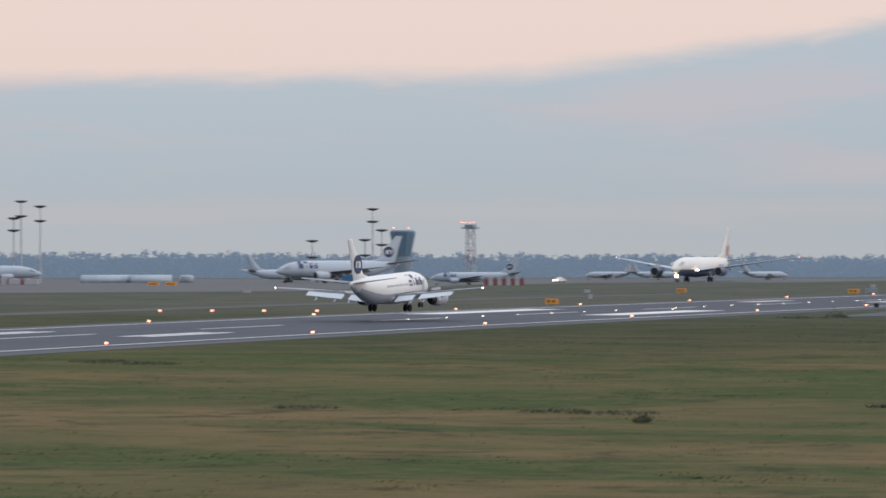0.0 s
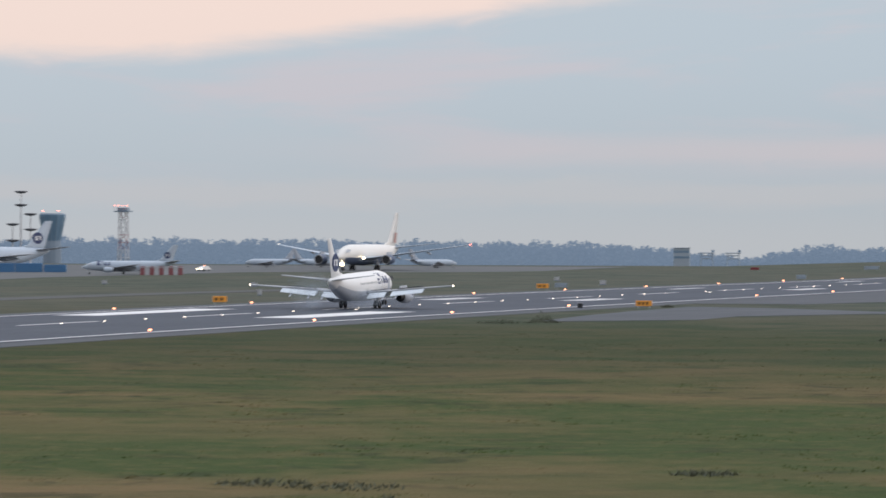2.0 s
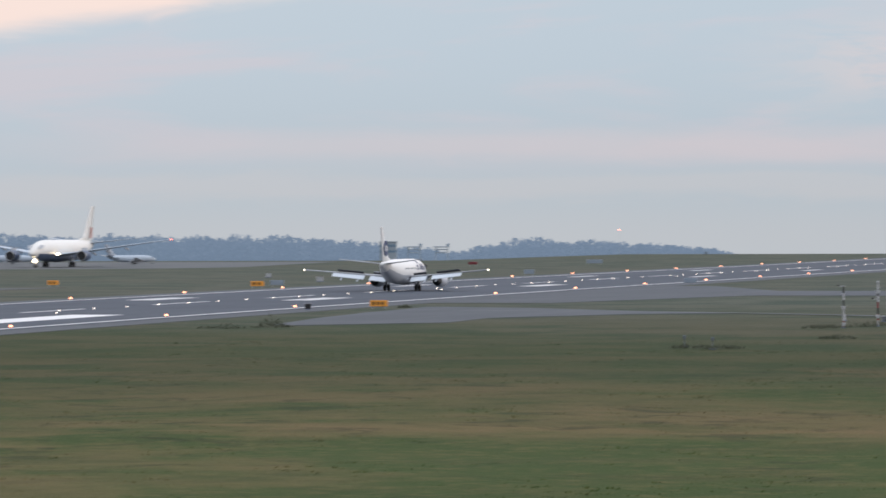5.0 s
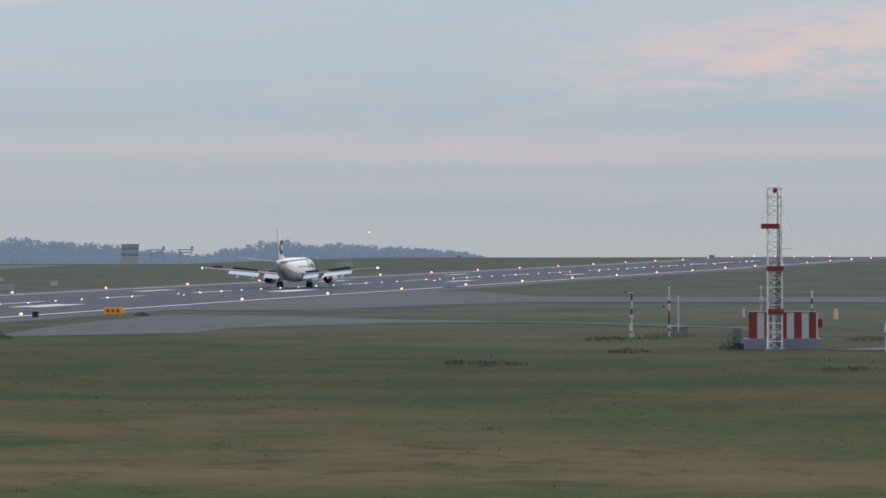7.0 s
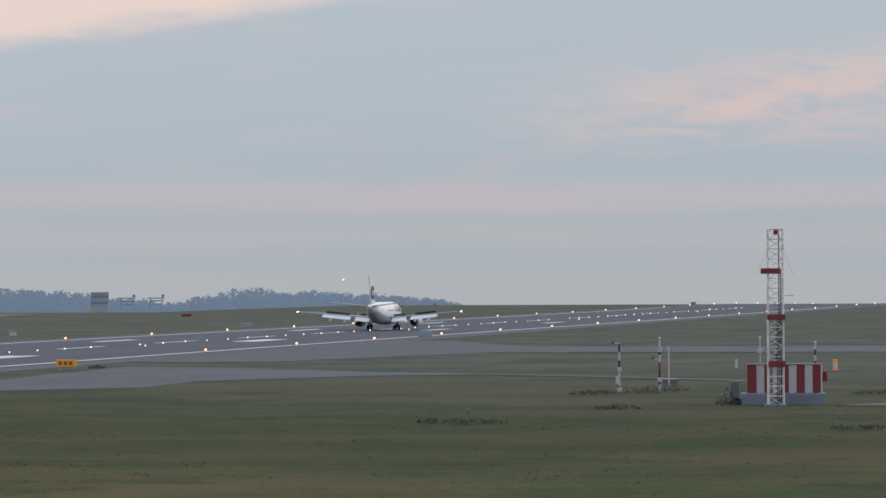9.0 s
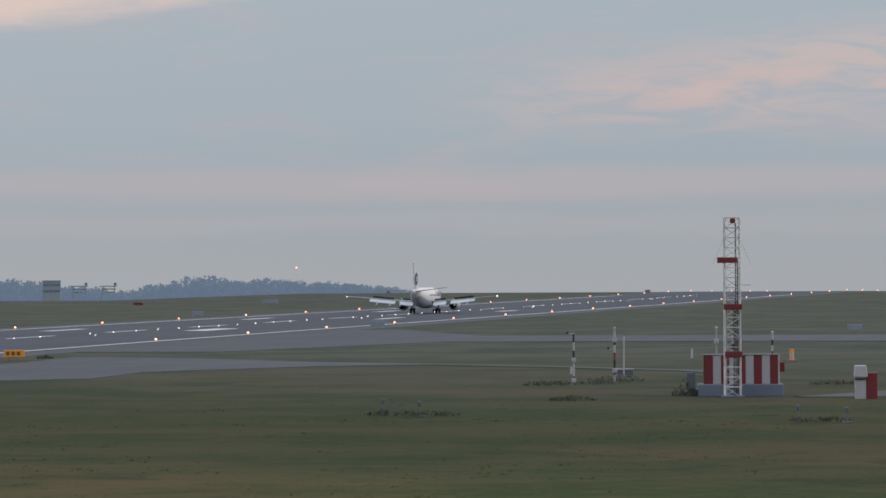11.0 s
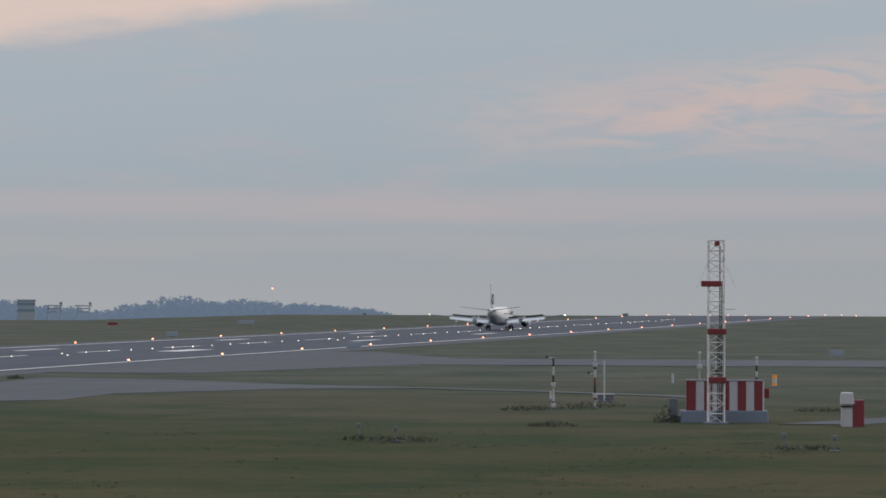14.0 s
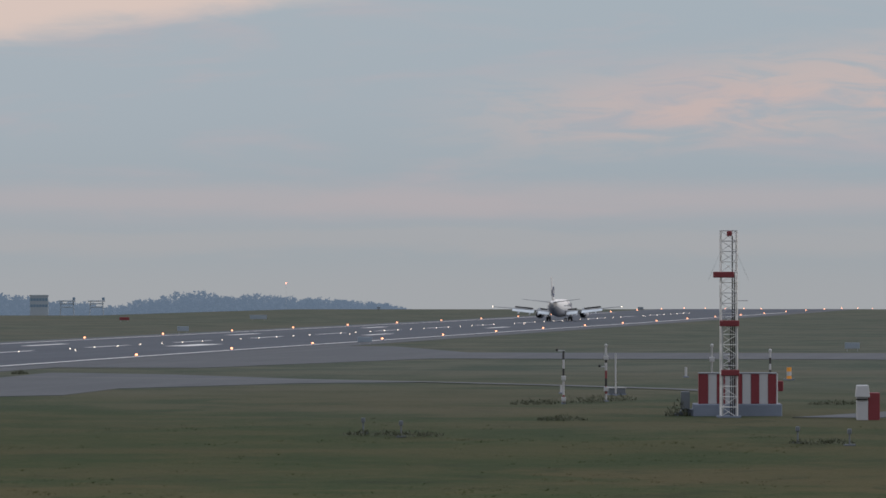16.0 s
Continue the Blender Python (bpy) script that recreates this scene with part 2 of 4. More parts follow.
BRICKG = material("hazy_grey_render", (0.23, 0.29, 0.36), 0.85, vary=0.2)
DULL = material("dull_grey_paint", (0.14, 0.16, 0.185), 0.7, vary=0.25, scale=2)
SHRUB = material("dry_shrub_leaves", (0.082, 0.092, 0.060), 0.9, vary=0.4, scale=2)
EDGEGLOW = material("warm_lamp_lens", (0.9, 0.6, 0.4), 0.3, vary=0.0, emit=(1.0, 0.37, 0.19), power=4.0)
WHITEGLOW = material("white_lamp_lens", (0.9, 0.9, 0.9), 0.3, vary=0.0, emit=(1.0, 0.84, 0.66), power=4.5)
REDGLOW = material("red_lamp_lens", (0.8, 0.2, 0.15), 0.3, vary=0.0, emit=(1.0, 0.20, 0.13), power=6.0)
BEAM = material("landing_lamp_lens", (0.9, 0.9, 0.85), 0.3, vary=0.0, emit=(1.0, 0.80, 0.52), power=9.0)
# distance haze over the woods is put into their colour and a faint glow
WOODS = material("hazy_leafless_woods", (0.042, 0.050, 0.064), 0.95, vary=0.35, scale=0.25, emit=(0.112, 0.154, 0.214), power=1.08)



def smoke_material():
    """Nearly clear wisps, denser where one looks through more of them; light passes through them."""
    m = bpy.data.materials.new("tyre_smoke")
    m.use_nodes = True
    tree = m.node_tree
    tree.nodes.clear()
    g = Graph(tree)
    co = g.node("ShaderNodeTexCoord").outputs["Object"]
    front, back, clear = g.node("ShaderNodeBsdfDiffuse"), g.node("ShaderNodeBsdfTranslucent"), g.node("ShaderNodeBsdfTransparent")
    body, mixed, out = g.node("ShaderNodeMixShader"), g.node("ShaderNodeMixShader"), g.node("ShaderNodeOutputMaterial")
    for n in (front, back):
        n.inputs["Color"].default_value = (0.66, 0.76, 0.88, 1)
    body.inputs[0].default_value = 0.5
    g.plug(body.inputs[1], front.outputs[0])
    g.plug(body.inputs[2], back.outputs[0])
    g.plug(mixed.inputs[0], g.math("MULTIPLY", g.step(g.noise(co, 0.6, 4), 0.25, 0.75), 0.16))
    g.plug(mixed.inputs[1], clear.outputs[0])
    g.plug(mixed.inputs[2], body.outputs[0])
    g.plug(out.inputs[0], mixed.outputs[0])
    return m


SMOKE = smoke_material()

# ---- small building kit ----


def part(name, bm, mat, parent, label="", smooth=False):
    """Links a bmesh as one mesh object under a thing or a part."""
    me = bpy.data.meshes.new(name)
    bm.normal_update()
    bm.to_mesh(me)
    bm.free()
    me.materials.append(mat)
    if smooth:
        for f in me.polygons:
            f.use_smooth = True
    ob = new(name, me)
    ob.parent = parent
    if label:
        ob["label"] = label
    return ob


def thing(name, m, label, category, group="", kind=""):
    ob = new(name)
    ob.matrix_basis = m
    return tagged(ob, label, category, group, kind)


def box(bm, x0, y0, z0, x1, y1, z1, taper=0.0, bevel=0.0):
    vs = []
    for z, k in ((z0, 0.0), (z1, taper)):
        for x, y in ((x0 + k, y0 + k), (x1 - k, y0 + k), (x1 - k, y1 - k), (x0 + k, y1 - k)):
            vs.append(bm.verts.new((x, y, z)))
    faces = [bm.faces.new([vs[i] for i in q]) for q in ((3, 2, 1, 0), (4, 5, 6, 7), (0, 1, 5, 4), (1, 2, 6, 5), (2, 3, 7, 6), (3, 0, 4, 7))]
    if bevel:
        edges = list({e for f in faces for e in f.edges})
        bmesh.ops.bevel(bm, geom=edges, offset=bevel, segments=1, affect="EDGES")
    return bm


def rod(bm, a, b, r0, r1=None, n=8):
    """A round bar from a to b."""
    a, b = Vector(a), Vector(b)
    r1 = r0 if r1 is None else r1
    q = (b - a).to_track_quat("Z", "Y").to_matrix()
    rings = []
    for c, r in ((a, r0), (b, r1)):
        rings.append([bm.verts.new(c + q @ Vector((r * math.cos(k * math.tau / n), r * math.sin(k * math.tau / n), 0))) for k in range(n)])
    for k in range(n):
        bm.faces.new((rings[0][k], rings[0][(k + 1) % n], rings[1][(k + 1) % n], rings[1][k]))
    bm.faces.new(rings[0][::-1])
    bm.faces.new(rings[1])
    return bm


def loft(bm, rings, cap=True):
    """Skins closed rings of equal length."""
    vs = [[bm.verts.new(p) for p in ring] for ring in rings]
    n = len(vs[0])
    for a, b in zip(vs, vs[1:]):
        for k in range(n):
            bm.faces.new((a[k], a[(k + 1) % n], b[(k + 1) % n], b[k]))
    if cap:
        bm.faces.new(vs[0][::-1])
        bm.faces.new(vs[-1])
    bmesh.ops.recalc_face_normals(bm, faces=bm.faces[:])
    return bm


def ball(bm, c, r, sub=1, squash=1.0):
    bmesh.ops.create_icosphere(bm, subdivisions=sub, radius=r, matrix=Matrix.Translation(c) @ Matrix.Diagonal((1, 1, squash, 1)))
    return bm


def mesh_of(name, bm, mat):
    me = bpy.data.meshes.new(name)
    bm.to_mesh(me)
    bm.free()
    me.materials.append(mat)
    return me


def piece(name, me, parent, m):
    """One more object on a shared mesh."""
    ob = new(name, me)
    ob.parent = parent
    ob.matrix_basis = m
    return ob


# ---- the ground, the runway and the aprons ----
def ease(f):
    f = min(max(f, 0.0), 1.0)
    return f * f * (3 - 2 * f)


def level(y, x=0.0):
    """Height of the airfield: it rises gently along the runway to a crest and falls away behind it; the far apron lies lower."""
    low = ease((-x - 335) / 35) * (1.0 * ease((y - 930) / 170) + 2.0 * ease((y - 1250) / 350))
    return rise(y) - low


def rise(y):
    v = min(max(y / 0.87, 150), 1650)
    s = (v - 300) / 1000
    return 0.87 * (6.187 * s - 8.182 * s ** 2 + 6.411 * s ** 3 - 1.661 * s ** 4 - max(0.0, y / 0.87 - 1650) * 0.006)


CENTRE, HALF, STEP, FIRST = -178.9, 26.55, 52.2, 197.4


def spread(a, b, near, far, grow=1.12):
    """Steps from a to b, short near one place and growing away from it."""
    d, up = near, [0.0]
    while up[-1] < b:
        up.append(up[-1] + d)
        if len(up) > far:
            d *= grow
    down, d = [0.0], near
    while down[-1] > a:
        down.append(down[-1] - d)
        d *= grow
    return down[:0:-1] + up


def build_ground():
    xs = sorted(set([-150 + v for v in spread(-4300, 4300, 8, 18, 1.2)] + [-335 - 7 * k for k in range(6)]))
    ys = sorted(set([-150 + v for v in spread(-1800, 4600, 8, 120, 1.1)]))
    verts, faces = [], []
    for y in ys:
        for x in xs:
            z = level(y, x)
            if x > -120 and y < 330:
                z += 0.30 * noise.noise((x * 0.03, y * 0.03, 0)) + 0.12 * noise.noise((x * 0.12, y * 0.12, 5)) - 0.1
            verts.append((x, y, z))
    n = len(xs)
    for j in range(len(ys) - 1):
        for i in range(n - 1):
            faces.append((j * n + i, j * n + i + 1, (j + 1) * n + i + 1, (j + 1) * n + i))
    me = bpy.data.meshes.new("ground")
    me.from_pydata(verts, [], faces)
    me.materials.append(GRASS)
    for f in me.polygons:
        f.use_smooth = True
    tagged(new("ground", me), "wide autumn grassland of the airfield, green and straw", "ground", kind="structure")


def slab(name, corners, mat, lift, label, category="pavement", parent=None, steps=24):
    """Paving draped over the ground: corners are (x left, x right, y) rows from near to far."""
    bm = bmesh.new()
    rows = []
    for (l0, r0, y0), (l1, r1, y1) in zip(corners, corners[1:]):
        for k in range(steps + 1):
            f = k / steps
            y = y0 + (y1 - y0) * f
            xa, xb = l0 + (l1 - l0) * f, r0 + (r1 - r0) * f
            a = bm.verts.new((xa, y, level(y, xa) + lift))
            b = bm.verts.new((xb, y, level(y, xb) + lift))
            rows.append((a, b))
    for (a, b), (c, d) in zip(rows, rows[1:]):
        if (a.co - c.co).length > 1e-4 or (b.co - d.co).length > 1e-4:
            bm.faces.new((a, b, d, c))
    lo = [(a, b) for a, b in rows]
    for side in (0, 1):
        for p, q in zip(lo, lo[1:]):
            p, q = p[side], q[side]
            if (p.co - q.co).length > 1e-4:
                e, f = bm.verts.new(p.co - Vector((0, 0, lift + 0.3))), bm.verts.new(q.co - Vector((0, 0, lift + 0.3)))
                bm.faces.new((p, q, f, e))
    bmesh.ops.recalc_face_normals(bm, faces=bm.faces[:])
    ob = part(name, bm, mat, parent)
    if not parent:
        tagged(ob, label, category, kind="structure")
    return ob


build_ground()
runway = slab("runway", ((CENTRE - 27.2, CENTRE + 27.2, -700), (CENTRE - 27.2, CENTRE + 27.2, 1480)), ASPHALT, 0.09, "dark worn asphalt runway with white markings", "runway", steps=90)
slab("runway_shoulder", ((CENTRE + 27.2, CENTRE + 33.5, -700), (CENTRE + 27.2, CENTRE + 33.5, 1480)), SHOULDER, 0.06, "paler asphalt strip beside the runway", steps=90)
slab("runway_shoulder", ((CENTRE - 33.0, CENTRE - 27.2, -700), (CENTRE - 33.0, CENTRE - 27.2, 1480)), SHOULDER, 0.06, "paler asphalt strip beside the runway", steps=90)
slab("taxiway", ((-146, 260, 560), (-146, 260, 606)), SHOULDER, 0.055, "grey asphalt taxiway crossing the grass", "taxiway")
slab("taxiway_fillet", ((-146, -128, 500), (-146, -112, 560)), SHOULDER, 0.05, "grey asphalt widening where the taxiway meets the runway", "taxiway")
slab("taxiway_fillet", ((-146, -116, 606), (-146, -138, 660)), SHOULDER, 0.05, "grey asphalt widening where the taxiway meets the runway", "taxiway")
slab("old_pavement", ((-129, -126, 374), (-131, -112, 388), (-134, -113, 410), (-136, -100, 432), (-137, -86, 439), (-137, -104, 450), (-138, -122, 467), (-138.5, -136, 474)), SHOULDER, 0.05, "patch of old grey asphalt in the grass beside the runway")


def narrow_track():
    """A pale cable track running from the old pavement to the cabin."""
    bm, prev = bmesh.new(), None
    for x, y in ((-137, 455), (-99.4, 445), (-86.7, 438), (-73, 427.6), (-59.3, 415.4), (-52, 404), (-47, 380), (-45, 346)):
        w = 1.3
        row = [bm.verts.new((x - w * 0.6, y - w, level(y) + 0.055)), bm.verts.new((x + w * 0.6, y + w, level(y) + 0.055))]
        if prev:
            bm.faces.new((prev[0], row[0], row[1], prev[1]))
        prev = row
    tagged(part("cable_track", bm, APRON, None), "narrow pale cable track across the grass", "path", kind="structure")


narrow_track()
slab("apron", ((-1700, -805, 400), (-1700, -409, 673), (-1700, -375, 705), (-1700, -395, 800), (-1700, -402, 950), (-1700, -372, 1110), (-1700, -392, 1270)), APRON, 0.05, "broad grey concrete apron where airliners stand", "apron")
slab("service_road", ((-272, -260, 250), (-270, -258, 560), (-264, -252, 640)), ROADG, 0.05, "narrow grey service road beyond the runway", "road")
slab("access_path", ((-39.5, -33, 338), (-30, -25, 362), (-6, 20, 372)), SHOULDER, 0.05, "pale track leading to the small hut", "path")


def marking(name, x, y0, y1, width):
    """A painted bar on the runway, x from its centre line."""
    bm = bmesh.new()
    n = max(1, int((y1 - y0) / 25))
    row = []
    for k in range(n + 1):
        y = y0 + (y1 - y0) * k / n
        row.append((bm.verts.new((CENTRE + x - width / 2, y, level(y) + 0.105)), bm.verts.new((CENTRE + x + width / 2, y, level(y) + 0.105))))
    for (a, b), (c, d) in zip(row, row[1:]):
        bm.faces.new((a, b, d, c))
    return part(name, bm, PAINT, runway)


for side in (-1, 1):
    marking("edge_line", side * 25.6, -700, 1300, 0.9)
for y0 in range(-300, 1280, 52):
    marking("centre_dash", -1.8, y0 + 3, y0 + 27, 0.9)
marking("aiming_bar", 12.5, 377, 421, 7.0)
marking("aiming_bar", -18.5, 381, 430, 7.0)
for y0, near, far in ((100, (6.5, 9.5), (-14.0, -17.0)), (236, (8.0, 11.0), (-14.0, -17.0)), (516, (7.2, 9.8), (-14.5, -17.0)), (653, (7.5, 9.5), (-15.5,)), (785, (9.5,), (-16.0,)), (902, (10.5,), (-16.0,))):
    for x in near + far:
        marking("touchdown_bar", x, y0, y0 + 22, 1.9)


def lamp(name, glow, r, label, group, h=0.32):
    """A low airfield lamp: a stub foot, a collar and a domed lens."""
    ob = thing(name, pose(0, 0, -50), label, "airfield lamp", group)
    bm = rod(bmesh.new(), (0, 0, -0.08), (0, 0, h - r * 0.5), 0.07, 0.06)
    part("foot", bm, STEEL, ob)
    bm = rod(bmesh.new(), (0, 0, h - r * 0.7), (0, 0, h - r * 0.3), r * 0.8, r * 0.8, 10)
    part("collar", bm, BLACKP, ob)
    part("lens", ball(bmesh.new(), (0, 0, h), r, 2, 0.9), glow, ob, "glowing lens", True)
    return ob


def runway_lamps():
    first = lamp("edge_lamp", EDGEGLOW, 0.17, "low runway edge lamp glowing warm white", "runway edge lamps")
    spots = []
    for k in range(-3, 27):
        y = FIRST + STEP * k
        if k != 6:
            spots.append((CENTRE + HALF, y))
        spots.append((CENTRE - HALF, y + 2.1156 * STEP))
    first.matrix_basis = pose(spots[0][0], spots[0][1], level(spots[0][1]) + 0.08)
    for x, y in spots[1:]:
        copy_thing(first, pose(x, y, level(y) + 0.08))
    c = lamp("centre_lamp", WHITEGLOW, 0.08, "small white lamp set along the runway centre", "runway centre lamps", 0.14)
    ys = [334 + 13.05 * k for k in range(73)]
    c.matrix_basis = pose(CENTRE + 0.8, ys[0], level(ys[0]) + 0.09)
    for i, y in enumerate(ys[1:]):
        copy_thing(c, pose(CENTRE + 0.8 + (4.5 if i % 14 == 6 else 0), y, level(y) + 0.09))
    r = lamp("stop_bar_lamp", REDGLOW, 0.2, "low red lamp in the grass by a taxiway", "stop bar lamps")
    r.matrix_basis = pose(-248, 392, level(392))
    for x, y in ((-239.2, 393), (-230.5, 394), (-221.7, 395)):
        copy_thing(r, pose(x, y, level(y)))


runway_lamps()

# ---- aircraft ----


def ellipse(y, z, rx, rz, n=24):
    return [(rx * math.sin(k * math.tau / n), y, z + rz * math.cos(k * math.tau / n)) for k in range(n)]


def aerofoil(le, te, thick, z0, x):
    """A closed wing section at the station x from leading edge y=le to trailing edge y=te."""
    c = le - te
    up, lo = [], []
    for f in (0.0, 0.04, 0.15, 0.35, 0.65, 1.0):
        t = thick * (math.sqrt(f) * 1.45 - 0.63 * f * 1.45 - 0.5 * f * f + 0.09 * f * f)
        t = max(t, 0.0)
        up.append((x, le - c * f, z0 + t * 0.62 + 0.012))
        lo.append((x, le - c * f, z0 - t * 0.40 - 0.012))
    return up + lo[::-1]


def airliner(name, m, label, length, dia, span, tail_h, body_mat=WHITE, fin_mat=None, group="", nose_lamps=False, tip_lamps=True, detail=True, logo=None, fin_low=None, titles=None, rear_engines=False, engines=1, fwd=0.0, dihedral=0.105, flaps=True, belly=None, wing_mat=None):
    """A jet airliner with its nose towards +Y, standing on its main wheels at the origin. Returns it with its spoilers."""
    k, d, s = length / 31.0, dia / 3.9, span / 28.9
    ob = thing(name, m, label, "aeroplane", group)
    zc = 1.25 * d + dia / 2
    nose, tail = 13.2 * k + fwd, -16.6 * k + fwd
    rz, rx = dia * 0.515, dia * 0.48
    st = ((0, 0.02, -0.55), (0.008, 0.16, -0.50), (0.025, 0.32, -0.40), (0.055, 0.52, -0.26), (0.10, 0.75, -0.11), (0.15, 0.90, -0.03), (0.21, 1.0, 0), (0.45, 1, 0), (0.66, 1, 0), (0.73, 0.96, 0.04),
          (0.80, 0.84, 0.16), (0.87, 0.64, 0.34), (0.93, 0.44, 0.50), (0.975, 0.26, 0.62), (1.0, 0.10, 0.70))
    fl = nose - tail
    rings = [ellipse(nose - f * fl, zc + up * dia / 2 * (0.85 if f > 0.5 else 0.55), max(rx * r, 0.03), max(rz * r, 0.03)) for f, r, up in st]
    part("fuselage", loft(bmesh.new(), rings), body_mat, ob, "rounded white fuselage", True)
    # windscreen, cabin windows and doors
    bm = bmesh.new()
    for x in (-1, 1):
        for a, b in ((0.05, 0.55), (0.60, 1.0)):
            y0, y1 = nose - 0.055 * fl + 0.02, nose - 0.09 * fl
            vs = [bm.verts.new(p) for p in ((x * rx * a * 0.8, y0 + 0.25 * (1 - a) * d, zc + rz * 0.20), (x * rx * b * 0.80, y0 - 0.45 * b * d, zc + rz * 0.20), (x * rx * b * 0.80, y1 - 0.3 * b * d, zc + rz * 0.50), (x * rx * a * 0.75, y1 + 0.12 * d, zc + rz * 0.56))]
            bm.faces.new(vs)
    part("windscreen", bm, GLASS if detail else PORT, ob, "dark cockpit glazing")
    if detail:
        bm = bmesh.new()
        count = int(fl * 0.50 / 0.55)
        for x in (-1, 1):
            for i in range(count):
                y = nose - fl * 0.20 - i * 0.55
                box(bm, x * rx * 0.985 - 0.02, y - 0.09, zc + rz * 0.17, x * rx * 0.985 + 0.02, y + 0.09, zc + rz * 0.17 + 0.27)
        part("cabin_windows", bm, PORT, ob, "row of small dark cabin windows")["kind"] = "stuff"
        for y in (nose - fl * 0.205, tail + fl * 0.28):
            bm = box(bmesh.new(), -rx - 0.015, y - 0.42, zc - rz * 0.30, -rx + 0.05, y + 0.42, zc + rz * 0.42, bevel=0.02)
            part("cabin_door", bm, BELLY, ob)
        bm = box(bmesh.new(), rx - 0.05, nose - fl * 0.205 - 0.42, zc - rz * 0.30, rx + 0.012, nose - fl * 0.205 + 0.42, zc + rz * 0.42, bevel=0.02)
        part("cabin_door", bm, BELLY, ob)
    # wing-body fairing
    fr = [ellipse(y * k, zc - rz * 0.62, rx * a, rz * b, 16) for y, a, b in ((7.2, 0.3, 0.15), (5.5, 0.85, 0.42), (1.0, 1.02, 0.5), (-3.0, 0.9, 0.42), (-5.5, 0.25, 0.12))]
    part("belly_fairing", loft(bmesh.new(), fr), belly or BELLY, ob, "belly fairing under the wing roots", True)
    if belly:
        # the lower half of the hull in a second colour
        bm, prev = bmesh.new(), None
        for f, r, up in st[3:-2]:
            zz = zc + up * dia / 2 * (0.85 if f > 0.5 else 0.55)
            row = [bm.verts.new((rx * r * 1.008 * math.sin(a), nose - f * fl, zz + rz * r * 1.008 * math.cos(a))) for a in (math.pi * (0.60 + 0.08 * j) for j in range(11))]
            if prev:
                for j in range(10):
                    bm.faces.new((prev[j], prev[j + 1], row[j + 1], row[j]))
            prev = row
        part("lower_hull", bm, belly, ob, "lower part of the hull in a second colour", True)
    hs = span / 2
    spoilers = []
    for x in (-1, 1):
        zr = zc - rz * 0.55
        sec = []
        for f, le, te, th in ((0.03, 6.0, -2.2, 0.85), (0.13, 5.0, -2.2, 0.75), (0.34, 2.6, -2.5, 0.5), (0.68, -0.7, -3.5, 0.40), (0.985, -3.5, -5.1, 0.28), (1.0, -3.9, -5.15, 0.12)):
            sec.append(aerofoil(le * k, te * k, th * d, zr + hs * f * dihedral, x * hs * f))
        wing = part("wing", loft(bmesh.new(), sec), wing_mat or WING, ob, "swept grey wing", True)
        # flaps lowered behind the trailing edge, in two lengths
        for f0, f1 in ((0.135, 0.31), (0.37, 0.70)) if flaps else ():
            rows = []
            for f in (f0, f1):
                te = (-2.2 + (-2.5 + 2.2) * min(1, max(0, (f - 0.13) / 0.21)) if f < 0.34 else -2.5 - (f - 0.34) / 0.34 * 1.0) * k
                c = (1.75 - 0.9 * f) * d
                za = zr + hs * f * dihedral - 0.10
                rows.append([(x * hs * f, te + 0.45, za), (x * hs * f, te + 0.25, za + 0.16), (x * hs * f, te - c * 0.85, za - c * 0.38), (x * hs * f, te - c * 0.9, za - c * 0.44), (x * hs * f, te - c * 0.35, za - c * 0.30)])
            part("flap", loft(bmesh.new(), rows), FLAP, ob, "pale lowered flap")
        for f in (0.30, 0.43, 0.60):
            te = (-2.4 - max(0, f - 0.34) * 2.9) * k
            za = zr + hs * f * dihedral
            fair = [ellipse(te + a, za - 0.35 * d + b, 0.16 * d, 0.22 * d * c, 8) for a, b, c in ((2.2, 0.1, 0.2), (1.0, -0.05, 1), (-0.6, -0.3, 0.9), (-1.7, -0.75, 0.15))]
            part("flap_fairing", loft(bmesh.new(), [[(px + x * hs * f, py, pz) for px, py, pz in r] for r in fair]), BELLY, ob)
        # spoilers hinged on the upper surface
        for f0, f1 in ((0.145, 0.29), (0.40, 0.68)):
            mid = (f0 + f1) / 2
            hinge = Vector((x * hs * mid, (-1.0 - (max(0, mid - 0.34)) * 3.6) * k, zr + hs * mid * dihedral + 0.30 * d * (1 - mid * 0.6)))
            half = (f1 - f0) / 2 * hs
            bm = box(bmesh.new(), -half, -0.75 * d, 0.0, half, 0.0, 0.05)
            turn = pose(0, 0, 0, 0, -x * 6.0, -x * (14.0 if f0 > 0.3 else 3.0))
            sp = part("spoiler", bm, SPOIL, ob, "dark hinged spoiler panel")
            sp.matrix_basis = Matrix.Translation(hinge) @ turn
            spoilers.append((sp, Matrix.Translation(hinge) @ turn))
        if tip_lamps:
            bm = ball(bmesh.new(), (x * hs, -4.6 * k, zr + hs * dihedral), 0.13 * d, 2)
            part("tip_lamp", bm, REDGLOW if (tip_lamps == "red" and x < 0) else WHITEGLOW, ob, "glowing wing tip lamp", True)
        # tailplane
        ts, zt = 6.4 * s, zc + rz * 0.62
        sec = [aerofoil((-12.6 - 0.62 * t) * k + fwd, (-16.4 - 0.26 * t) * k + fwd, 0.42 * d * (1 - t / 11), zt + t * s * 0.12, x * t * s) for t in (0.35, 3.0, 6.2, 6.4)]
        part("tailplane", loft(bmesh.new(), sec), wing_mat or WING, ob, "grey tailplane", True)
        # engine with its intake lip, fan opening and exhaust
        places = ((0.345, 4.9),) if engines == 1 else ((0.345, 4.9), (0.62, 1.6))
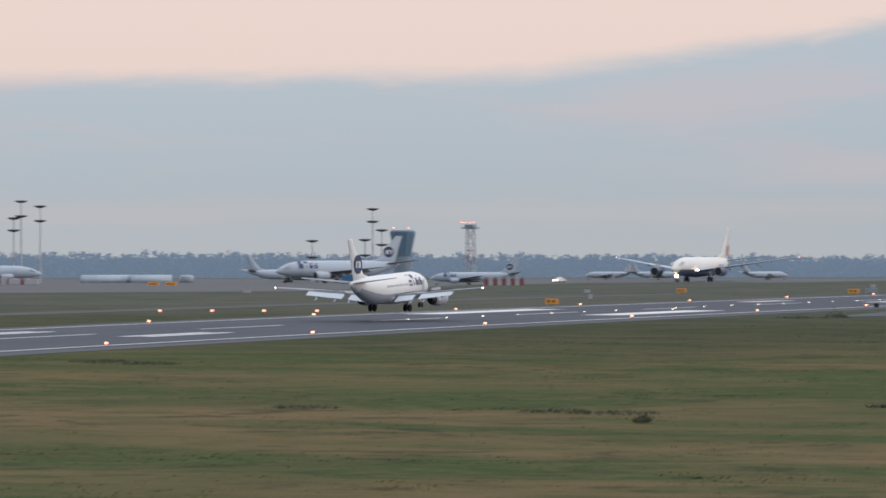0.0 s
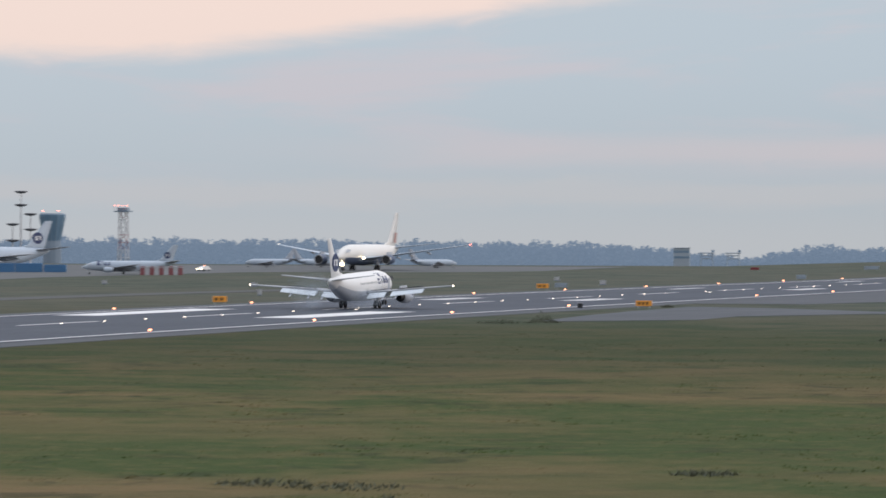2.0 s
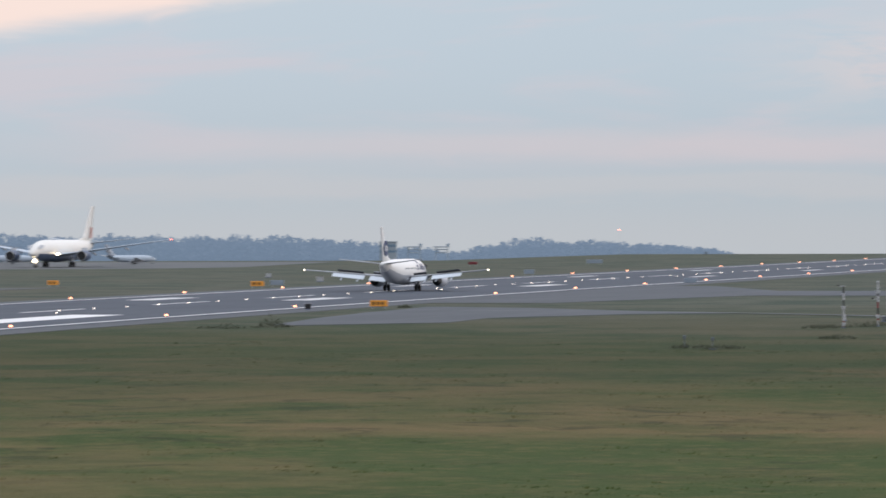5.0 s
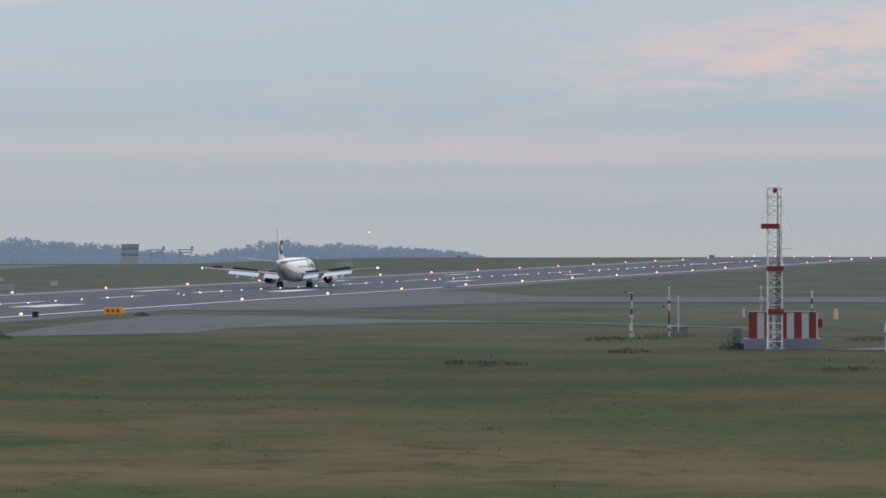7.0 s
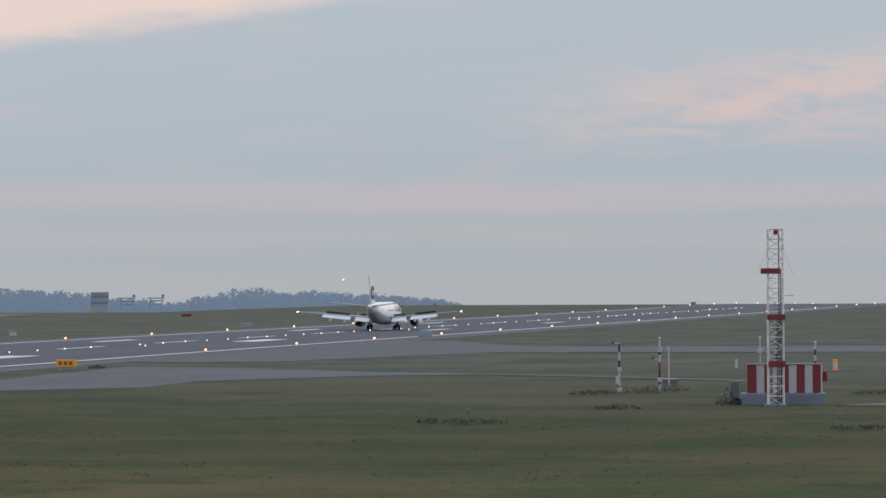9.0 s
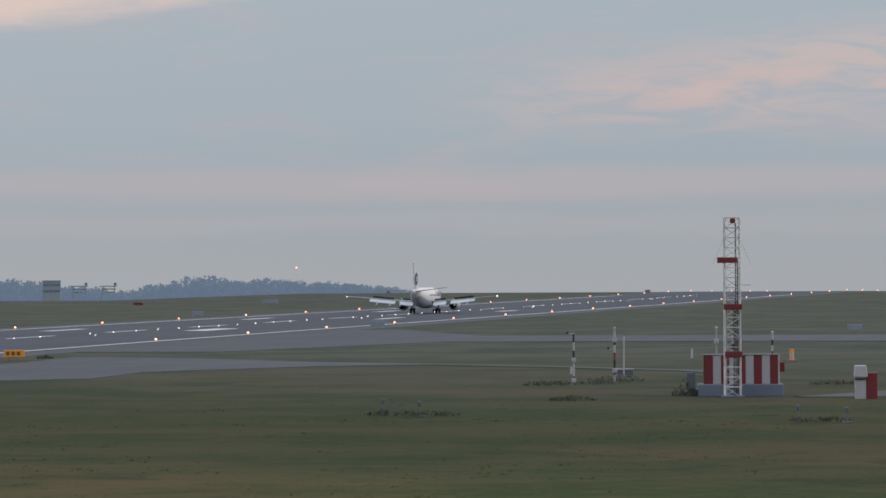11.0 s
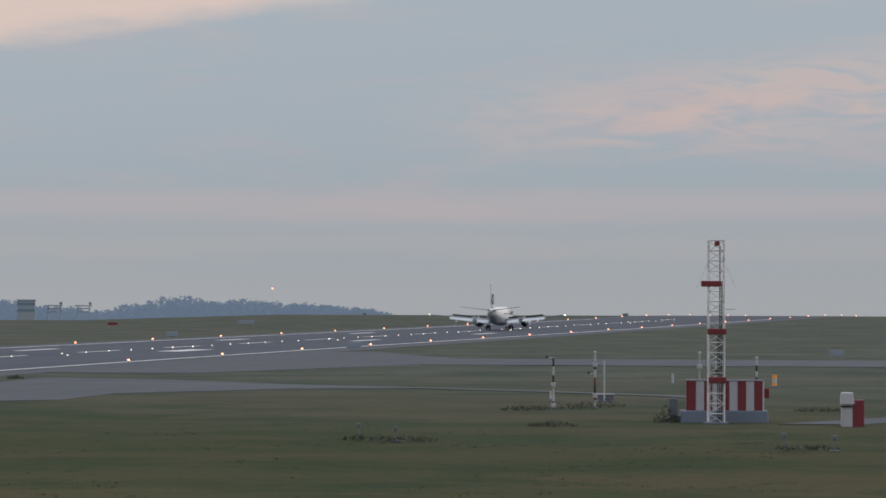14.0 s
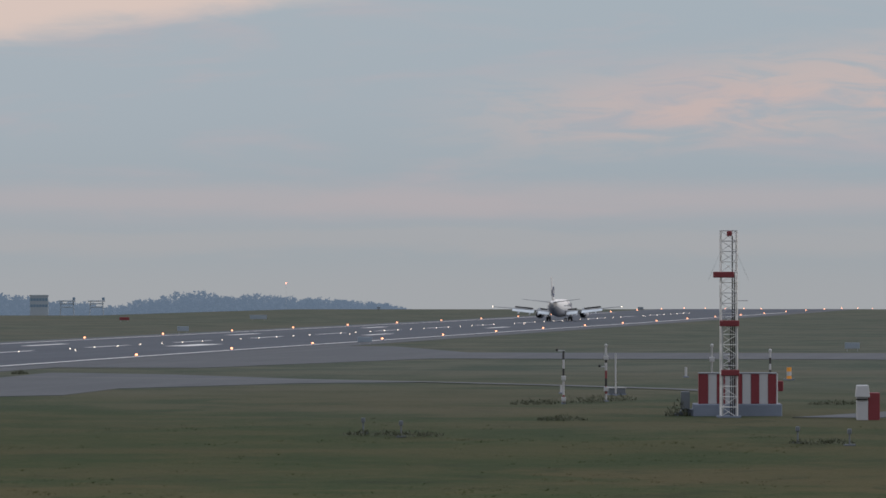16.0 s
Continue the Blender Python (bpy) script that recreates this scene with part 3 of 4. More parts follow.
        for fe, ye in places:
            er = (1.0 if not rear_engines else 0.75) * d
            ex, ey, ez = (x * hs * fe, ye * k, zr + hs * fe * dihedral - 0.95 * d) if not rear_engines else (x * (rx + er * 1.05), -11.5 * k, zc + rz * 0.35)
            eng = part("engine", loft(bmesh.new(), [[(ex + px, py, pz) for px, py, pz in ellipse(ey + a * d, ez, er * r, er * r, 20)] for a, r in ((1.7, 0.86), (1.55, 0.98), (0.7, 1.06), (-0.8, 1.0), (-1.9, 0.82))]), belly or body_mat, ob, "round engine nacelle", True)
            part("intake_lip", loft(bmesh.new(), [[(ex + px, py, pz) for px, py, pz in ellipse(ey + a * d, ez, er * r, er * r, 20)] for a, r in ((1.62, 0.97), (1.78, 0.93), (1.80, 0.86), (1.6, 0.80))], cap=False), METAL, eng, "bare metal lip", True)
            part("fan_opening", rod(bmesh.new(), (ex, ey + 1.68 * d, ez), (ex, ey + 1.73 * d, ez), er * 0.83, er * 0.83, 20), DARK, eng, "dark intake opening")
            part("exhaust", rod(bmesh.new(), (ex, ey - 1.86 * d, ez), (ex, ey - 2.7 * d, ez), er * 0.78, er * 0.42, 16), DARK, eng, "dark exhaust cone")
            bm = box(bmesh.new(), ex - 0.12 * d, ey - 2.0 * d, ez + er * 0.7, ex + 0.12 * d, ey + 1.0 * d, ez + er * 1.5, taper=0.03)
            part("pylon", bm, BELLY, ob) if not rear_engines else part("pylon", box(bmesh.new(), min(0, ex), ey - d, ez - 0.12, max(0, ex), ey + 0.8 * d, ez + 0.12), BELLY, ob)
        # main landing gear
        gx = 2.62 * d
        gear = part("main_gear_leg", rod(rod(bmesh.new(), (x * gx, 0, 0.5 * d), (x * gx, 0, zc - rz * 0.5), 0.13 * d), (x * gx, 0.1, 0.9 * d), (x * gx * 0.5, 0.1, zc - rz * 0.7), 0.07 * d), METAL, ob, "steel undercarriage leg")
        for wx in (-0.33, 0.33):
            cx = x * gx + wx * d
            prof = ((-0.17, 0.33), (-0.17, 0.44), (-0.10, 0.52), (0.10, 0.52), (0.17, 0.44), (0.17, 0.33))
            wh = part("wheel", loft(bmesh.new(), [[(cx + a * d, r * d * math.sin(j * math.tau / 18), 0.52 * d + r * d * math.cos(j * math.tau / 18)) for j in range(18)] for a, r in prof]), TYRE, gear, "black tyre", True)
        bm = box(bmesh.new(), x * gx - 0.03 + x * 0.3, -0.5 * d, 0.9 * d, x * gx + 0.03 + x * 0.3, 0.5 * d, zc - rz * 0.75)
        part("gear_door", bm, BELLY, ob)
    # fin with its fillet
    z0, ht = zc + rz * 0.72, tail_h - (zc + rz * 0.72)
    sec = []
    for t in (0.0, 0.16, 0.5, 0.985, 1.0):
        le, te = (-7.4 - 4.3 * t / 0.16 if t <= 0.16 else -11.7 - 4.0 * (t - 0.16) / 0.84) * k + fwd, (-15.5 - 1.9 * t) * k + fwd
        th = 0.34 * d * (1 - 0.55 * t)
        c = le - te
        sec.append([(0, le, z0 + ht * t), (th * 0.35, le - c * 0.12, z0 + ht * t), (th * 0.5, le - c * 0.35, z0 + ht * t), (0.02, te, z0 + ht * t), (-0.02, te, z0 + ht * t), (-th * 0.5, le - c * 0.35, z0 + ht * t), (-th * 0.35, le - c * 0.12, z0 + ht * t)])
    part("fin", loft(bmesh.new(), sec), fin_mat or body_mat, ob, "tall swept fin", True)
    if fin_low:
        for x in (-1, 1):
            bm = bmesh.new()
            vs = [bm.verts.new((x * 0.22 * d, y * k, z0 + ht * t)) for y, t in ((-14.4, 0.12), (-14.9, 0.42), (-16.1, 0.42), (-15.6, 0.12))]
            bm.faces.new(vs)
            part("fin_patch", bm, fin_low, ob, "coloured block on the fin")
    if logo:
        for x in (-1, 1):
            ly, lz = -14.0 * k + fwd, z0 + ht * 0.40
            disc = part("roundel", rod(bmesh.new(), (x * 0.10 * d, ly, lz), (x * 0.205 * d, ly, lz), 1.28 * d, 1.28 * d, 28), logo, ob, "navy disc on the fin")
            for a, b, c, e in ((-0.85, 0.35, 0.1, 0.55), (-0.95, -0.55, -0.55, 0.5), (0.05, 0.0, 0.35, 0.55), (0.05, -0.6, 0.35, -0.05), (0.45, -0.6, 0.9, 0.55)):
                part("emblem_bar", box(bmesh.new(), x * 0.215 * d - 0.012, ly + a * 0.8 * d, lz + b * 0.8 * d, x * 0.215 * d + 0.012, ly + c * 0.8 * d, lz + e * 0.8 * d), WHITE, disc)
    if titles:
        for x in (-1, 1):
            y = nose - fl * (0.385 if x > 0 else 0.16)
            for w, h, thin in ((0.95, 1.15, 0), (0.85, 1.15, 1), (0.75, 0.78, 0), (0.32, 1.0, 0), (0.55, 0.78, 0)):
                w, h = w * d * titles, h * d * titles
                zb = zc + rz * 0.10
                for lo, hi, y0, y1 in (((0.0, 0.72, 0.36, 0.64), (0.72, 1.0, 0.0, 1.0)) if thin else ((0.0, 1.0, 0.0, 1.0),)):
                    bm = bmesh.new()
                    edge = []
                    for f in (lo, (lo + hi) / 2, hi):
                        z = zb + h * f
                        xx = x * math.sqrt(max(0.02, 1 - ((z - zc) / rz) ** 2)) * rx * 1.012
                        edge.append([bm.verts.new((xx, y + x * w * 0.82 * q, z)) for q in (y0, y1)])
                    for e0, e1 in zip(edge, edge[1:]):
                        bm.faces.new((e0[0], e0[1], e1[1], e1[0]))
                    part("title_bar", bm, NAVY, ob)
                y += x * w
    # nose gear and lamps
    ng = part("nose_gear_leg", rod(bmesh.new(), (0, 10.9 * k + fwd, 0.3 * d), (0, 10.9 * k + fwd, zc - rz * 0.6), 0.09 * d), METAL, ob, "steel nose leg")
    for x in (-0.22, 0.22):
        part("wheel", loft(bmesh.new(), [[((x + a) * d, 10.9 * k + fwd + r * d * math.sin(j * math.tau / 16), 0.35 * d + r * d * math.cos(j * math.tau / 16)) for j in range(16)] for a, r in ((-0.1, 0.24), (-0.06, 0.35), (0.06, 0.35), (0.1, 0.24))]), TYRE, ng, "black tyre", True)
    if nose_lamps:
        part("taxi_lamp", ball(bmesh.new(), (0, 11.2 * k + fwd, 1.3 * d), 0.36 * d, 2), BEAM, ng, "dazzling taxi lamp", True)
        part("root_lamp", ball(bmesh.new(), (-rx * 1.25, 6.0 * k, zc - rz * 0.35), 0.24 * d, 2), BEAM, ob, "bright wing root lamp", True)
    return ob, spoilers


# the grey lower hull and engines carry the underside's shade in their colour
landing, flaps_up = airliner("landing_airliner", pose(CENTRE, 330, level(330) + 0.1), "white twin-jet airliner with navy fin disc, rolling out", 27.6, 3.95, 31.3, 10.6, logo=NAVY, titles=1.3, fwd=1.3, dihedral=0.088, belly=BELLY)


def grounded(x, y, heading):
    return pose(x, y, level(y, x) + 0.05, 0, 0, -heading)


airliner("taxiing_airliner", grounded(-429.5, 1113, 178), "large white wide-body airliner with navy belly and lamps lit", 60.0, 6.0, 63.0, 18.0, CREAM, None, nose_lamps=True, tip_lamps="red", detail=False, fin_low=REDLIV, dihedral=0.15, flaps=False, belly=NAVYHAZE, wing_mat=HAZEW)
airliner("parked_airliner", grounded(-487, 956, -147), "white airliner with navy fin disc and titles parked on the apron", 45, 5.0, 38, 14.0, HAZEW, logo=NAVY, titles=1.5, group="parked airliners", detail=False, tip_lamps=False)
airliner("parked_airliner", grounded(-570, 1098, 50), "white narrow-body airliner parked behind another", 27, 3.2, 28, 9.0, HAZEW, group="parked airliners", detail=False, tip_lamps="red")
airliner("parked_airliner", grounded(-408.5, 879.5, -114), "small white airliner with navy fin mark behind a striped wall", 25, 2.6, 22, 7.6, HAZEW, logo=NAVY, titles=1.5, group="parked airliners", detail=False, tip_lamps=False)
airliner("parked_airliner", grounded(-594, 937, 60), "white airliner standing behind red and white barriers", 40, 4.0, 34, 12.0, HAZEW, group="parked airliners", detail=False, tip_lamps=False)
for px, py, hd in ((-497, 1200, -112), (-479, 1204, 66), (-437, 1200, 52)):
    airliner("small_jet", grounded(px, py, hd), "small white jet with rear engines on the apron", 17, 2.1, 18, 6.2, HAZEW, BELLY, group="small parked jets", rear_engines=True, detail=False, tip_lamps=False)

# ---- beyond the runway: towers, masts, sheds and vehicles ----


def put(x, y, turn=0.0):
    return pose(x, y, level(y, x), 0, 0, turn)


def floodlight_mast(x, y, heads):
    """A slim mast with round floodlight crowns."""
    ob = thing("floodlight_mast", put(x, y), "slim apron mast with round floodlight crowns", "light mast", "apron floodlights")
    part("pole", rod(bmesh.new(), (0, 0, -0.2), (0, 0, heads[0]), 0.32, 0.14, 8), STEEL, ob)
    for h in heads:
        part("crown", loft(bmesh.new(), [[(r * math.cos(a * math.tau / 16), r * math.sin(a * math.tau / 16), h + z) for a in range(16)] for r, z in ((0.3, 0.35), (2.1, 0.2), (2.2, -0.05), (1.2, -0.45), (0.4, -0.6))]), SPOIL, ob, "dark round lamp crown")


for x, y, heads in ((-563, 1149, (24.9, 20.6)), (-565.5, 1148, (14.3, 9.0)), (-560, 1150, (17.6, 12.6)), (-581.8, 1140, (14.0, 8.4)),
                    (-658.7, 1073, (27.6, 22.6)), (-661, 1072, (21.9, 17.8)), (-653, 1076, (25.9, 21.0))):
    floodlight_mast(x, y, heads)


def control_tower():
    up = 3.15 - level(1515, -719)
    ob = thing("control_tower", put(-719, 1515), "control tower with a wide tapering blue-glazed head", "control tower")
    sec = ((-1, 3.9), (up + 4, 3.8), (up + 7, 3.5))
    part("shaft", loft(bmesh.new(), [[(r * math.cos((a + 0.5) * math.tau / 12), r * math.sin((a + 0.5) * math.tau / 12), z) for a in range(12)] for z, r in sec]), BRICKG, ob)
    head = part("head", loft(bmesh.new(), [[(r * math.cos((a + 0.5) * math.tau / 12), r * math.sin((a + 0.5) * math.tau / 12), z) for a in range(12)] for z, r in ((up + 7, 3.5), (up + 17.0, 5.5), (up + 17.8, 5.6))]), TOWERG, ob, "flared glazed head")
    me = mesh_of("mullion", rod(bmesh.new(), (0, 0, 0), (2.0, 0, 10.0), 0.10, 0.10, 6), BRICKG)
    for a in range(12):
        piece("mullion", me, head, pose(0, 0, up + 7, 0, 0, a * 30 + 15) @ pose(3.52, 0, 0))
    part("roof", rod(bmesh.new(), (0, 0, up + 17.8), (0, 0, up + 18.4), 5.4, 5.0, 12), BRICKG, ob)
    for x in (-3.5, 3.5):
        part("obstruction_lamp", ball(bmesh.new(), (x, -2, up + 19.4), 0.22, 2), REDGLOW, ob, "red lamp")
        part("lamp_stalk", rod(bmesh.new(), (x, -2, up + 18.2), (x, -2, up + 19.3), 0.06, None, 5), STEEL, ob)
    part("aerial", rod(bmesh.new(), (1, 0, up + 18.3), (1, 0, up + 20.4), 0.08, 0.05, 6), STEEL, ob)


def lattice(parent, w0, w1, h, bay, mat_a, mat_b, thick, band=4):
    """A square lattice: four legs, rings and crossing braces."""
    for sx in (-1, 1):
        for sy in (-1, 1):
            part("leg", rod(bmesh.new(), (sx * w0 / 2, sy * w0 / 2, -0.05), (sx * w1 / 2, sy * w1 / 2, h), thick, thick, 6), mat_a, parent)
    n = int(h / bay)
    for i in range(n):
        z0, z1 = h * i / n, h * (i + 1) / n
        a, b = (w0 + (w1 - w0) * i / n) / 2, (w0 + (w1 - w0) * (i + 1) / n) / 2
        mat = mat_a if (i // band) % 2 == 0 else mat_b
        for q in range(4):
            c, s = (1, 0, -1, 0)[q], (0, 1, 0, -1)[q]
            spin = lambda x, y, z: (x * c - y * s, x * s + y * c, z)
            part("ring_bar", rod(bmesh.new(), spin(b, -b, z1), spin(b, b, z1), thick * 0.7, None, 5), mat, parent)
            f = 1 if i % 2 else -1
            part("brace", rod(bmesh.new(), spin(a, -a * f, z0), spin(b, b * f, z1), thick * 0.5, None, 5), mat, parent)


def radar_mast():
    up = 4.96 - level(1527, -692)
    ob = thing("radar_mast", put(-692, 1527), "red and white lattice mast with lamps round its top platform", "radar mast")
    lattice(ob, 3.6, 2.8, up + 17.2, 2.9, WHITEP, REDP, 0.2, 2)
    part("platform", box(bmesh.new(), -3.0, -3.0, up + 17.2, 3.0, 3.0, up + 17.7), BRICKG, ob)
    part("cabin", box(bmesh.new(), -2.0, -2.0, up + 17.7, 2.0, 2.0, up + 19.0, bevel=0.1), BRICKG, ob, "grey cabin")
    for x in (-2.9, -1.0, 1.0, 2.9):
        part("obstruction_lamp", ball(bmesh.new(), (x, -2.9, up + 19.9), 0.18, 2), REDGLOW, ob, "red lamp")
        part("lamp_stalk", rod(bmesh.new(), (x, -2.9, up + 17.5), (x, -2.9, up + 19.8), 0.07, None, 5), STEEL, ob)


control_tower()
radar_mast()


def arched_hangar(x, y, length, width, height, turn, label):
    ob = thing("arched_hangar", put(x, y, turn), label, "hangar", "apron hangars")
    n = 10
    arc = [(width / 2 * math.cos(math.pi * i / n), height * math.sin(math.pi * i / n) ** 0.7) for i in range(n + 1)]
    part("roof", loft(bmesh.new(), [[(sx, a, b) for a, b in arc] for sx in (-length / 2, length / 2)]), TENT, ob, "pale rounded sheet roof", True)
    me = mesh_of("rib", loft(bmesh.new(), [[(sx, a * 1.01, b * 1.012 + 0.03) for a, b in arc] for sx in (-0.12, 0.12)]), STEEL)
    for i in range(int(length / 4)):
        piece("rib", me, ob, pose(-length / 2 + 2 + i * 4, 0, 0))
    part("gate", box(bmesh.new(), -length / 2 - 0.08, -width * 0.3, 0, -length / 2 + 0.04, width * 0.3, height * 0.7), BRICKG, ob)


arched_hangar(-592, 1010, 16, 9, 2.6, 25, "low pale arched hangar on the apron")
arched_hangar(-578, 1014, 13, 9, 2.6, 25, "low pale arched hangar on the apron")


def storage_tank(x, y):
    ob = thing("storage_tank", put(x, y), "squat pale storage tank on the apron", "tank")
    part("shell", loft(bmesh.new(), [[(r * math.cos(a * math.tau / 20), r * math.sin(a * math.tau / 20), z) for a in range(20)] for z, r in ((0, 2.3), (1.9, 2.3), (2.4, 2.0), (2.6, 0.6))]), TENT, ob, "", True)
    part("ladder", box(bmesh.new(), -0.2, -2.42, 0, 0.2, -2.3, 2.1), STEEL, ob)


storage_tank(-571, 1025)


def container(x, y, w, h, turn, mat, label, name="freight_container"):
    ob = thing(name, put(x, y, turn), label, "container", "apron containers")
    part("body", box(bmesh.new(), -w / 2, -1.2, 0.1, w / 2, 1.2, h, bevel=0.04), mat, ob)
    me = mesh_of("corrugation", box(bmesh.new(), -0.09, -1.26, 0.25, 0.09, -1.19, h - 0.15), mat)
    for i in range(int(w / 0.6)):
        piece("corrugation", me, ob, pose(-w / 2 + 0.35 + i * 0.6, 0, 0))
    for sx in (-1, 1):
        part("skid", box(bmesh.new(), sx * w * 0.4 - 0.15, -1.1, 0, sx * w * 0.4 + 0.15, 1.1, 0.1), STEEL, ob)


for i, (x, y) in enumerate(((-459.5, 914), (-452.5, 916.8), (-446.0, 919.4))):
    container(x, y, 7.3 if i < 2 else 6.0, 2.5 if i < 2 else 2.1, 22, BLUEBOX, "blue steel container at the edge of the apron")


def striped_wall(x, y, panels, w, h, turn, label, start=0):
    """Blast wall of upright panels painted red and white by turns."""
    ob = thing("striped_wall", put(x, y, turn), label, "barrier", "striped barriers")
    me = {m: mesh_of("panel", box(bmesh.new(), 0.01, -0.5, 0.0, w - 0.01, 0.5, h, bevel=0.03), m) for m in (REDFAR, WHITEP)}
    for i in range(panels):
        piece("panel", me[(REDFAR, WHITEP)[(i + start) % 2]], ob, pose((i - panels / 2) * w, 0, 0))
    part("rail", box(bmesh.new(), -panels / 2 * w, -0.58, h - 0.35, panels / 2 * w, -0.5, h - 0.2), WHITEP, ob)


striped_wall(-393, 868, 9, 1.2, 2.2, 22, "haze-paled red and white blast wall in front of an airliner")
striped_wall(-560, 890, 10, 1.7, 1.9, 26, "haze-paled red and white barrier blocks on the apron", 1)
for x, y in ((-554, 884), (-549, 886)):
    container(x, y, 3.2, 1.7, 26, WHITEP, "pale service trailer beside barrier blocks", "service_trailer")


def sign_box(x, y, w, h, turn, face, label, bars=0, legs=0.35):
    """Airfield sign: a shallow cabinet on short legs with unreadable bars on its face."""
    ob = thing("airfield_sign", put(x, y, turn), label, "sign", "airfield signs")
    part("cabinet", box(bmesh.new(), -w / 2, -0.18, legs, w / 2, 0.18, legs + h, bevel=0.03), face, ob)
    for sx in (-1, 1):
        part("leg", box(bmesh.new(), sx * w * 0.35 - 0.05, -0.06, -0.1, sx * w * 0.35 + 0.05, 0.06, legs), STEEL, ob)
    for i in range(bars):
        a = -w * 0.38 + i * w * 0.76 / bars
        part("legend_bar", box(bmesh.new(), a, -0.20, legs + h * 0.25, a + w * 0.5 / bars, -0.182, legs + h * 0.75), LEGEND, ob)


sign_box(-141.7, 461.6, 2.35, 0.80, 15, ORANGE, "lit orange airfield sign at the runway edge", 3)
sign_box(-216.1, 640, 2.3, 0.85, 18, ORANGE, "lit orange airfield sign beyond the runway", 2)
sign_box(-216.3, 652, 2.4, 0.85, 18, SIGNBACK, "grey airfield sign seen from the back")
sign_box(-213, 470, 2.2, 0.9, 22, ORANGE, "lit orange airfield sign beside the service road", 2)
for x, y in ((-476.2, 822.4), (-470.9, 822.6)):
    sign_box(x, y, 3.0, 0.9, 24, ORANGE, "lit orange airfield sign before the apron", 3)
sign_box(-147.2, 681.7, 2.3, 0.8, 12, SIGNBACK, "grey airfield sign seen from the back")
sign_box(-213.2, 822, 2.2, 0.9, 14, SIGNBACK, "grey airfield sign seen from the back")
sign_box(-258.6, 1072, 4.2, 1.0, 14, SIGNBACK, "broad grey-blue airfield sign on the far grass")
sign_box(-64.4, 626, 2.1, 0.85, 6, SIGNBACK, "pale grey airfield sign on the grass")
sign_box(-285, 1042, 2.4, 0.7, 15, REDP, "low red airfield sign on the far grass")
sign_box(-260, 655, 2.0, 0.8, 18, ORANGE, "lit orange airfield sign before the apron", 2)


def equipment_box(x, y, w, h, label, mat=WHITEP):
    ob = thing("equipment_cabinet", put(x, y, 20), label, "cabinet", "roadside cabinets")
    part("body", box(bmesh.new(), -w / 2, -w / 3, 0.12, w / 2, w / 3, h, bevel=0.04), mat, ob)
    part("plinth", box(bmesh.new(), -w / 2 - 0.06, -w / 3 - 0.06, -0.1, w / 2 + 0.06, w / 3 + 0.06, 0.12), CONC, ob)
    part("hood", box(bmesh.new(), -w / 2 - 0.05, -w / 3 - 0.05, h, w / 2 + 0.05, w / 3 + 0.05, h + 0.08), STEEL, ob)


for x, y, w, h in ((-368, 662.7, 1.4, 0.9), (-285.1, 663, 1.2, 0.8), (-240.7, 555.6, 0.7, 1.0), (-229.8, 722.2, 1.2, 0.9), (-330, 690, 1.0, 0.7), (-262, 790, 1.1, 0.8)):
    equipment_box(x, y, w, h, "small pale equipment cabinet on the grass")


def car():
    ob = thing("service_car", put(-431.5, 1000, 165), "white service car with headlamps lit on the taxiway", "car")
    prof = ((-2.1, 0.45), (-2.1, 0.85), (-1.3, 0.95), (-0.7, 1.45), (0.9, 1.48), (1.5, 0.98), (2.1, 0.9), (2.2, 0.45))
    part("body", loft(bmesh.new(), [[(x, -y, z) for y, z in prof] for x in (-0.85, 0.85)]), WHITE, ob)
    part("windscreen", box(bmesh.new(), -0.7, -1.55, 1.0, 0.7, -0.9, 1.4, taper=0.12), GLASS, ob)
    for sx in (-0.62, 0.62):
        part("headlamp", ball(bmesh.new(), (sx, 2.16, 0.72), 0.17, 2), BEAM, ob, "dazzling headlamp")
        for wy in (-1.3, 1.3):
            part("wheel", rod(bmesh.new(), (sx * 1.2, wy, 0.32), (sx * 1.4, wy, 0.32), 0.32, None, 16), TYRE, ob)
    part("roof_lamp", ball(bmesh.new(), (0, 0, 1.6), 0.13, 1), EDGEGLOW, ob, "amber roof beacon")
    return ob


service_car = car()


def block_building():
    ob = thing("block_building", put(-446.3, 1517, 15), "plain grey block building on the skyline", "building")
    part("wall", box(bmesh.new(), -3.2, -3.5, -1, 3.2, 3.5, 7.6), TENT, ob)
    part("roof", box(bmesh.new(), -3.4, -3.7, 7.6, 3.4, 3.7, 7.9), TENT, ob)
    me = mesh_of("window", box(bmesh.new(), -0.4, -3.56, 0, 0.4, -3.48, 0.9), TOWERG)
    for i in range(6):
        for z in (3.6, 5.8):
            piece("window", me, ob, pose(-2.6 + i * 1.04, 0, z))


def far_antenna(x, y, turn):
    """A low gantry of receiving aerials."""
    ob = thing("aerial_gantry", put(x, y, turn) @ pose(0, 0, 2.2), "low gantry of aerials on the skyline", "aerial", "skyline aerials")
    for sx in (-2.6, 2.6):
        part("post", rod(bmesh.new(), (sx, 0, -3.2), (sx * 0.8, 0, 4.6 if sx > 0 else 3.6), 0.22, 0.16, 6), TENT, ob)
    for z, w in ((3.4, 6.2), (2.4, 5.2), (1.2, 3.6)):
        part("deck", box(bmesh.new(), -w / 2, -0.7, z, w / 2, 0.7, z + 0.45, bevel=0.1), TENT, ob)
    part("lamp_cluster", box(bmesh.new(), 2.0, -0.4, 3.9, 2.9, 0.4, 4.9, bevel=0.08), TOWERG, ob)


block_building()
far_antenna(-438, 1524, 12)
far_antenna(-427.8, 1526.6, 12)


